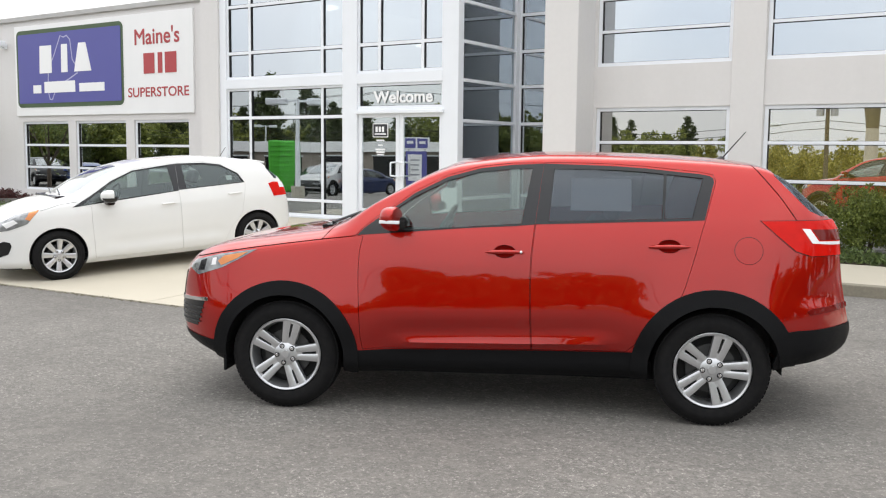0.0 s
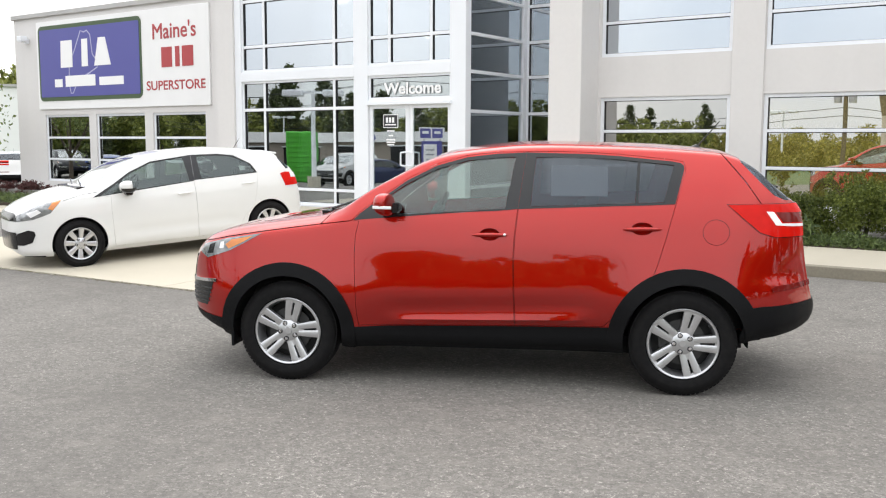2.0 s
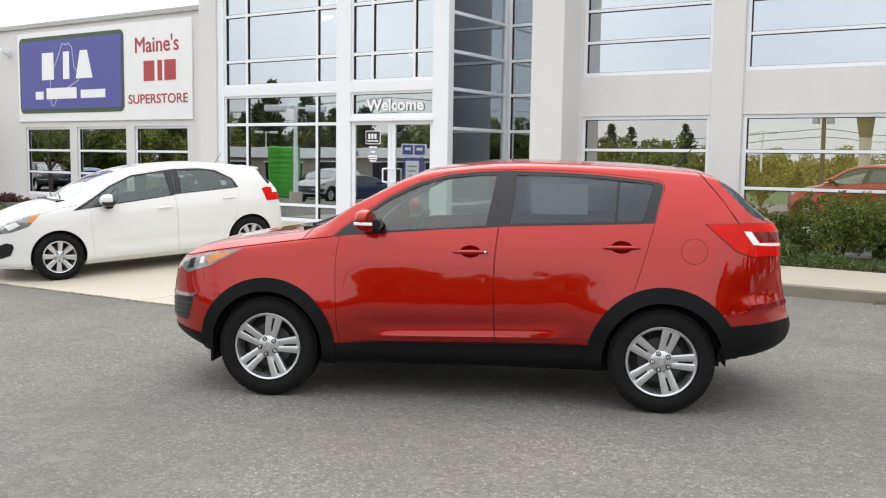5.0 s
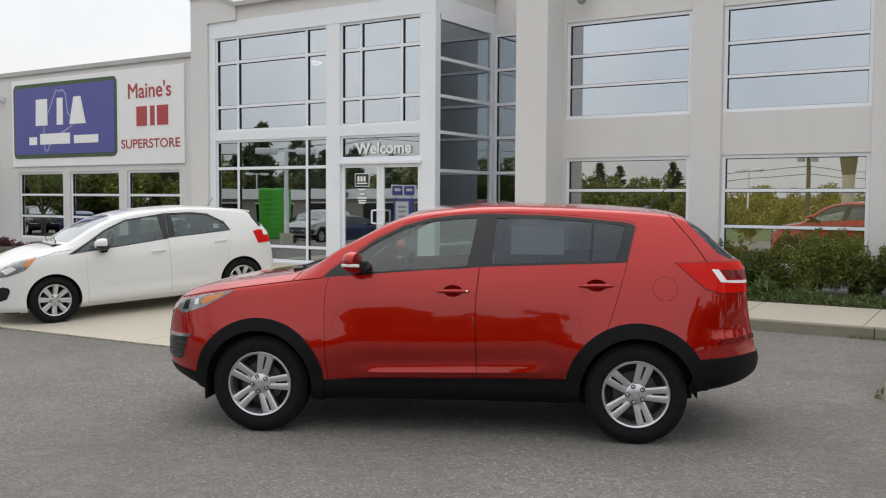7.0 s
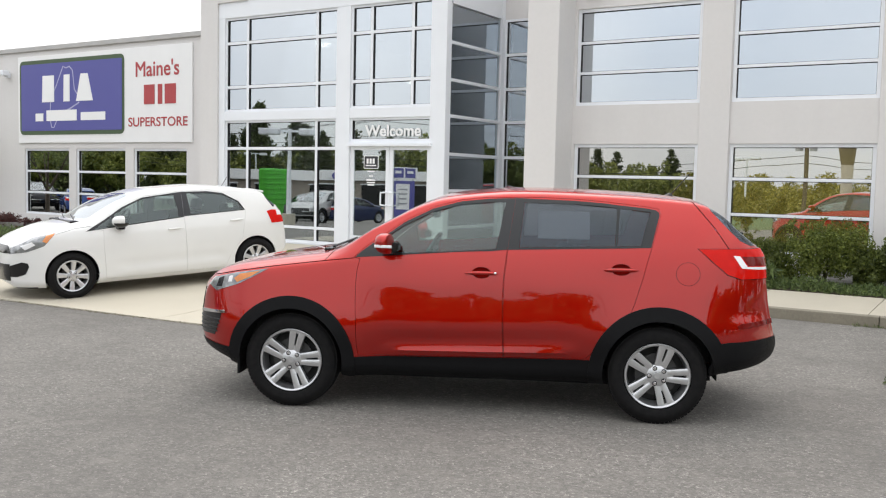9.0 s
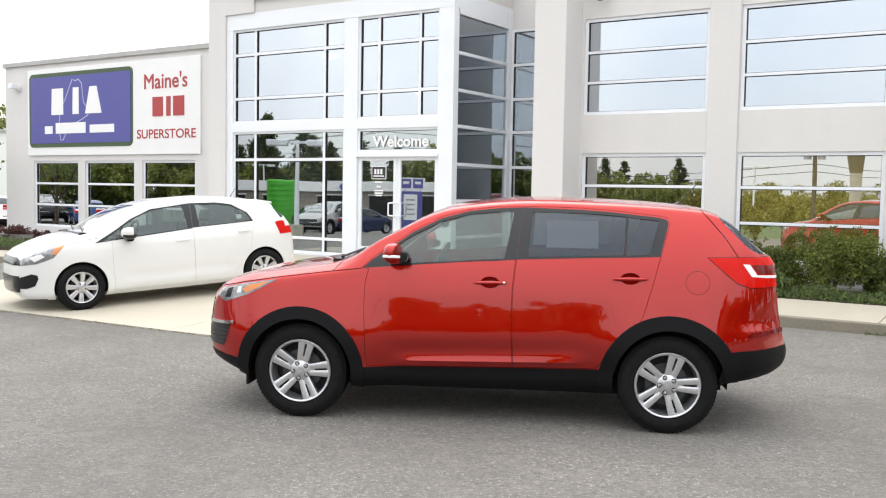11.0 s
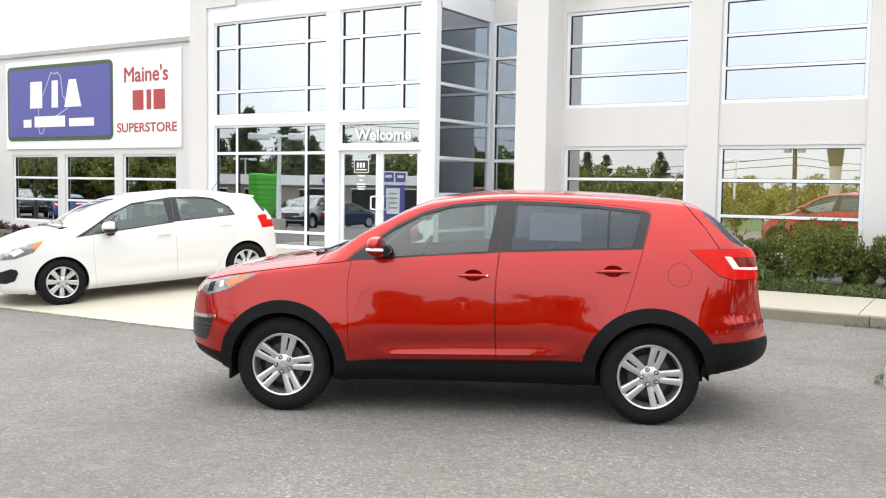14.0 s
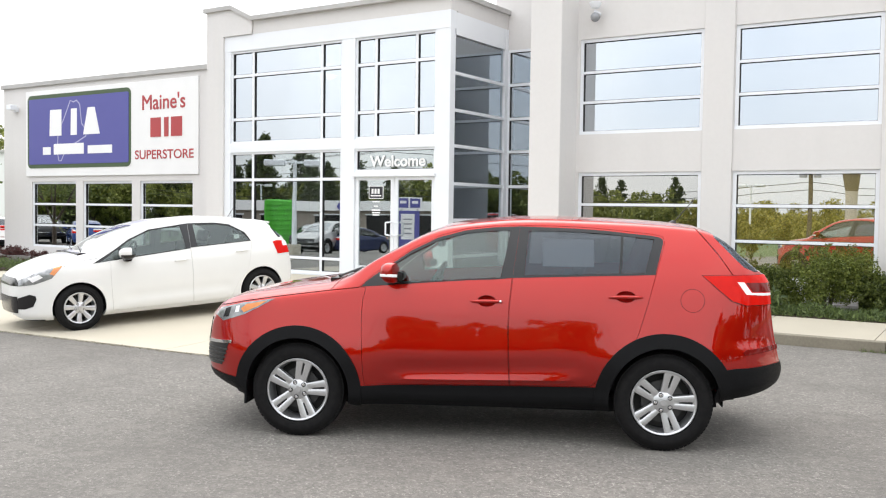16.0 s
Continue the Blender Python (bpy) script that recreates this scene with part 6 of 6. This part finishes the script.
# ---- trees ----
def tree(name, height, spread, kind_, label, seed, at, leaf=0.3, count=2600, group="trees across the street", material=None, low=0.2):
    rng = np.random.default_rng(seed)
    t = thing(name, label, "tree", group, at=at)
    bm = bmesh.new()
    pts = []
    if kind_ == "pine":
        add_tube(bm, (0, 0, -0.3), (0, 0, height * 0.5), height * 0.022, height * 0.014, 8)
        add_tube(bm, (0, 0, height * 0.5), (0.1, 0, height * 0.98), height * 0.014, 0.02, 8)
        zs = np.linspace(0.12, 0.97, 16)
        for z in zs:
            for k in range(5):
                a = rng.uniform(0, math.tau)
                ln = spread * (1.05 - z) * rng.uniform(0.55, 1.25) + 0.25
                tip = Vector((math.cos(a) * ln, math.sin(a) * ln, height * z - 0.1 * ln + rng.uniform(-0.2, 0.3)))
                add_tube(bm, (0, 0, height * z), tip, 0.05, 0.012, 5)
                m = max(6, int(count / 75))
                f = rng.uniform(0.3, 1.05, (m, 1))
                pts.append(np.array([[0, 0, height * z]]) * (1 - f) + np.array([tip[:]]) * f + rng.normal(0, 0.16 + 0.03 * ln, (m, 3)))
        mat = material or M_LEAF_PINE
    else:
        fork = height * low
        add_tube(bm, (0, 0, -0.3), (0, 0, fork), height * 0.028, height * 0.02, 9)
        for k in range(7):
            a = k * math.tau / 7 + rng.uniform(-0.4, 0.4)
            r = spread * rng.uniform(0.35, 0.7)
            elbow = Vector((math.cos(a) * r * 0.45, math.sin(a) * r * 0.45, fork + (height - fork) * rng.uniform(0.25, 0.4)))
            tip = Vector((math.cos(a) * r, math.sin(a) * r, fork + (height - fork) * rng.uniform(0.5, 0.9)))
            add_tube(bm, (0, 0, fork - 0.1), elbow, height * 0.013, height * 0.009, 6)
            add_tube(bm, elbow, tip, height * 0.009, 0.015, 6)
            for q in range(5):
                c = elbow.lerp(tip, rng.uniform(0.2, 1.1)) + Vector(rng.normal(0, spread * 0.17, 3))
                m = int(count / 35)
                d = rng.normal(size=(m, 3))
                d /= np.linalg.norm(d, axis=1)[:, None]
                pts.append(np.array(c[:]) + d * spread * rng.uniform(0.14, 0.27) * rng.uniform(0.5, 1.05, (m, 1)))
        mat = material or M_LEAF_TREE
    part("trunk", bm, M_BARK, t, smooth=True)
    leaves("crown", np.concatenate(pts), leaf, leaf * 0.6, mat, t, 0.2, rng)
    return t


def on_ground(x, y, turn=0.0, s=1.0):
    return pose(x, y, fall(x, y), 0, 0, turn) @ Matrix.Scale(s, 4)


M_LEAF_OLIVE = leaf_shader("olive_leaf", (0.12, 0.12, 0.02), (0.36, 0.32, 0.07))
masters = [
    tree("pine_tree", 12.0, 3.2, "pine", "tall dark pine tree across the street", 1, on_ground(-86, -62), 0.42, 3200),
    tree("pine_tree", 10.0, 2.6, "pine", "tall dark pine tree across the street", 2, on_ground(-79, -67), 0.4, 3000),
    tree("tree", 9.0, 4.4, "broad", "broad leafy green tree across the street", 3, on_ground(-92, -52), 0.58, 3300),
    tree("tree", 7.5, 4.0, "broad", "broad leafy green tree across the street", 4, on_ground(-97, -44), 0.56, 3300),
    tree("tree", 5.5, 4.2, "broad", "low olive-green tree at the field's edge", 5, on_ground(-45, -150), 0.42, 3400, "trees at the field", M_LEAF_OLIVE, 0.06),
]
trng = np.random.default_rng(12)
cx, cy = 1.25, 28.5
for az in np.arange(18.5, 66, 1.2):
    for row in (0, 1):
        dist = (118 if az > 34 else 150) + row * 13 + trng.uniform(-5, 5)
        a = radians(az + trng.uniform(-0.5, 0.5) + row * 0.6)
        which = masters[int(trng.integers(0, 4))]
        x, y = cx - dist * math.sin(a), cy - dist * math.cos(a)
        copy_thing(which, on_ground(x, y, trng.uniform(0, 360), trng.uniform(0.72, 1.05) * (1.0 if az > 34 else 0.85)))
for az in np.arange(-14, 20.5, 1.1):
    dist = 190 + trng.uniform(-8, 12)
    a = radians(az)
    copy_thing(masters[4], on_ground(cx - dist * math.sin(a), cy - dist * math.cos(a), trng.uniform(0, 360), trng.uniform(0.8, 1.15)))
for az in np.arange(-14, 19, 1.7):
    dist = 84 + trng.uniform(-6, 6)
    a = radians(az)
    copy_thing(masters[4], on_ground(cx - dist * math.sin(a), cy - dist * math.cos(a), trng.uniform(0, 360), trng.uniform(0.55, 0.72)))
for az in np.arange(18, 31, 0.95):
    dist = 118 + trng.uniform(-6, 6)
    a = radians(az)
    copy_thing(masters[2 + int(trng.integers(0, 2))], on_ground(cx - dist * math.sin(a), cy - dist * math.cos(a), trng.uniform(0, 360), trng.uniform(0.62, 0.85)))
# unseen nearer row, added so the red car's flank mirrors a dark band
for az in np.arange(-52, -4, 1.4):
    dist = 64 + trng.uniform(-4, 4)
    a = radians(az)
    tall = 0.62 + 0.26 * smooth_step(-az, 18, 40)
    copy_thing(masters[2 + int(trng.integers(0, 2))], on_ground(cx - dist * math.sin(a), cy - dist * math.cos(a), trng.uniform(0, 360), tall * trng.uniform(0.92, 1.08)))
for k in range(18):
    x, y = 34 + 5.0 * (k % 2) + trng.uniform(-2, 2), -20 + k * 3.0
    copy_thing(masters[k % 4], on_ground(x, y, trng.uniform(0, 360), trng.uniform(0.85, 1.1)))
# wooded rise seen past the low wing
for k in range(14):
    x, y = -88 - 1.5 * (k % 4) + trng.uniform(-2, 2), 44 + k * 2.0
    copy_thing(masters[2 + k % 2], on_ground(x, y, trng.uniform(0, 360), trng.uniform(0.9, 1.1)))
tree("young_tree", 3.0, 1.7, "broad", "young tree with sparse light leaves beside the wing", 8, pose(-25.25, 13.6, 0.0), 0.12, 900, "trees at the wing", leaf_shader("young_leaf", (0.07, 0.1, 0.02), (0.2, 0.25, 0.07)), 0.4)


# ---- what stands across the lot ----
far_house = thing("warehouse", "pale long warehouse beyond the low wing", "building", at=pose(-64, 37, -0.5, 0, 0, 60))
part("wall", box(-14, 26, 0, 10, -0.3, 6.0), M_WHITE_SIGN, far_house)
part("roof", box(-14.2, 26.2, -0.2, 10.2, 6.0, 6.18), M_COPING, far_house)

shop = thing("shop_building", "low shop with a broad white fascia across the lot", "building", at=pose(-52.3, -23.9, fall(-52, -24)) @ pose(0, 0, 0, 0, 0, -39.7))
part("wall", box(-4, 24, -8, 0, -0.3, 3.0), shader("shop_brick", (0.3, 0.26, 0.22), 0.85, vary=0.3, scale=6), shop)
part("fascia", box(-4.3, 24.3, -8.3, 0.35, 2.75, 3.55, 0.02), M_WHITE_SIGN, shop)
for k in range(6):
    w = part("window", box(-2.2 + k * 4.2, 0.6 + k * 4.2, -0.05, 0.02, 0.7, 2.4), M_TRIM, shop)
    part("frame", box(-2.3 + k * 4.2, 0.7 + k * 4.2, -0.03, 0.04, 2.4, 2.5), M_WHITE_FRAME, w)
bm = spin_profile([(0.0, 0.0), (0.0, 0.5), (0.06, 0.5), (0.06, 0.0)], 28)
bm.transform(Matrix.Diagonal((1.25, 1, 0.8, 1)))
part("oval_sign", bm, M_BLUE_SIGN, shop, "blue oval sign on the fascia").matrix_basis = pose(8.6, 0.42, 3.1)

crate = thing("green_container", "bright green ribbed container standing in the lot", "container", at=pose(-39.5, -15.3, fall(-39.5, -15.3), 0, 0, -40))
M_GREEN = shader("green_plastic", (0.07, 0.42, 0.03), 0.45, vary=0.2, scale=3, tint=(0.05, 0.3, 0.02))
part("body", box(-0.95, 0.95, -0.8, 0.8, 0.0, 3.2, 0.12), M_GREEN, crate)
for k in range(9):
    part("rib", box(-0.9, 0.9, 0.8, 0.83, 0.35 + k * 0.31, 0.47 + k * 0.31, 0.01), M_GREEN, crate)

board = thing("sign_stand", "blue sign stand with a white poster and two small panels", "sign", at=pose(-24.5, -8.2, fall(-24.5, -8.2), 0, 0, -24))
part("post", box(-0.42, -0.36, -0.03, 0.03, 0, 2.6), M_STEEL, board)
part("post", box(0.36, 0.42, -0.03, 0.03, 0, 2.6), M_STEEL, board)
part("panel", box(-0.5, 0.5, 0.03, 0.07, 0.35, 2.1, 0.01), M_BLUE_SIGN, board)
part("poster", box(-0.4, 0.25, 0.071, 0.078, 0.75, 1.95), M_WHITE_SIGN, board)
for k, wd in enumerate((0.42, 0.4, 0.36, 0.42)):
    part("bar", box(-0.075 - wd / 2, -0.075 + wd / 2, 0.0785, 0.081, 1.65 - k * 0.22, 1.72 - k * 0.22), shader("poster_grey", (0.3, 0.3, 0.34), 0.6), board)
part("header", box(-0.62, 0.62, 0.03, 0.07, 2.2, 2.75, 0.01), M_WHITE_SIGN, board)
for a in (-0.55, 0.03):
    q = part("panel", box(a, a + 0.5, 0.071, 0.078, 2.25, 2.7), M_BLUE_SIGN, board)
    part("bar", box(a + 0.1, a + 0.4, 0.0785, 0.081, 2.45, 2.58), M_WHITE_LETTER, q)


def lot_lamp(x, y, h, turn):
    p = thing("street_lamp", "white lot lamp with twin box heads on a pole", "street lamp", "lamps of the lot", at=pose(x, y, fall(x, y), 0, 0, turn))
    part("pole", tube((0, 0, 0), (0, 0, h), 0.1, 0.07, 10), M_WHITE_FRAME, p)
    part("base", tube((0, 0, -0.2), (0, 0, 0.6), 0.25, 0.25, 14), M_CONCRETE, p)
    for s in (-1, 1):
        part("arm", box(min(0, s * 0.5), max(0, s * 0.5), -0.04, 0.04, h - 0.12, h - 0.04), M_WHITE_FRAME, p)
        part("head", soft_box(s * 0.75 - 0.38, s * 0.75 + 0.38, -0.25, 0.25, h - 0.22, h + 0.02, 0.05), M_WHITE_FRAME, p)


lot_lamp(-64, -38.9, 5.8, -40)
lot_lamp(-22.8, 1.9, 3.75, -35)
lot_lamp(-19.0, -47.0, 5.4, 10)
pole = thing("utility_pole", "wooden utility pole with transformers and wires", "utility pole", at=pose(-12.7, -38.2, fall(-12.7, -38.2)))
part("pole", tube((0, 0, -0.3), (0, 0, 9.0), 0.17, 0.11, 12), M_BARK, pole)
part("crossarm", box(-1.2, 1.2, -0.06, 0.06, 7.9, 8.02), M_BARK, pole)
for s in (-0.45, 0.45):
    part("transformer", tube((s, 0.1, 5.2), (s, 0.1, 6.1), 0.25, 0.25, 16), M_STEEL, pole)
for k, (h, off) in enumerate(((8.05, -1.1), (8.05, 1.1), (6.8, 0.0), (4.9, 0.0), (4.4, 0.0))):
    bm = bmesh.new()
    for seg in range(-24, 24):
        def sag(q):
            return (q * 3.0, off * 0.3, h - 0.9 * (1 - ((q % 12) / 6 - 1) ** 2))
        add_tube(bm, sag(seg), sag(seg + 1), 0.022, n=5, caps=False)
    part("wire", bm, M_DARK, pole)
stack = thing("sign_pylon", "thick pale round pylon with a tapered dark top", "pylon", at=pose(-8.45, -28.9, fall(-8.45, -28.9)))
part("shaft", tube((0, 0, -0.2), (0, 0, 3.9), 0.36, 0.36, 24), M_CONCRETE, stack)
part("head", tube((0, 0, 3.9), (0, 0, 5.6), 0.36, 0.55, 24), shader("pylon_head", (0.16, 0.13, 0.08), 0.7, vary=0.3), stack)


# ---- other parked cars ----
def repaint(car, at, material, label, group="parked cars across the lot"):
    made = copy_thing(car, at)
    tagged(made, label, group=group)
    fresh = {}
    for ob in made.children_recursive:
        if ob.type == "MESH" and ob.data.materials and ob.data.materials[0] in (M_RED, M_WHITE):
            if ob.data not in fresh:
                fresh[ob.data] = ob.data.copy()
                fresh[ob.data].materials[0] = material
            ob.data = fresh[ob.data]
        if ob.get("label", "").startswith("glossy"):
            ob["label"] = ""
    return made


P_SILVER = paint("silver_car_paint", (0.42, 0.42, 0.42), 0.6)
P_BLACK = paint("black_car_paint", (0.012, 0.013, 0.016))
P_NAVY = paint("navy_car_paint", (0.02, 0.03, 0.09), 0.3)
P_BLUE = paint("blue_car_paint", (0.04, 0.08, 0.26), 0.3)


def lot_spot(x, y, turn):
    return pose(x, y, fall(x, y), 0, 0, turn)


repaint(white_car, lot_spot(-28.4, -11.5, 100), P_NAVY, "dark navy hatchback parked across the lot")
repaint(red_car, lot_spot(-31.0, -7.4, 262), P_SILVER, "silver sport-utility car parked across the lot")
repaint(red_car, lot_spot(-37.5, -14.2, 250), P_BLACK, "black sport-utility car parked across the lot")
repaint(red_car, lot_spot(-48.0, -0.6, 200), P_BLACK, "black sport-utility car parked beside a blue car")
repaint(white_car, lot_spot(-44.5, -2.4, 30), P_BLUE, "blue hatchback parked beside a black car")
repaint(red_car, lot_spot(-41.6, 23.6, -28), M_WHITE, "white sport-utility car parked beyond the low wing")
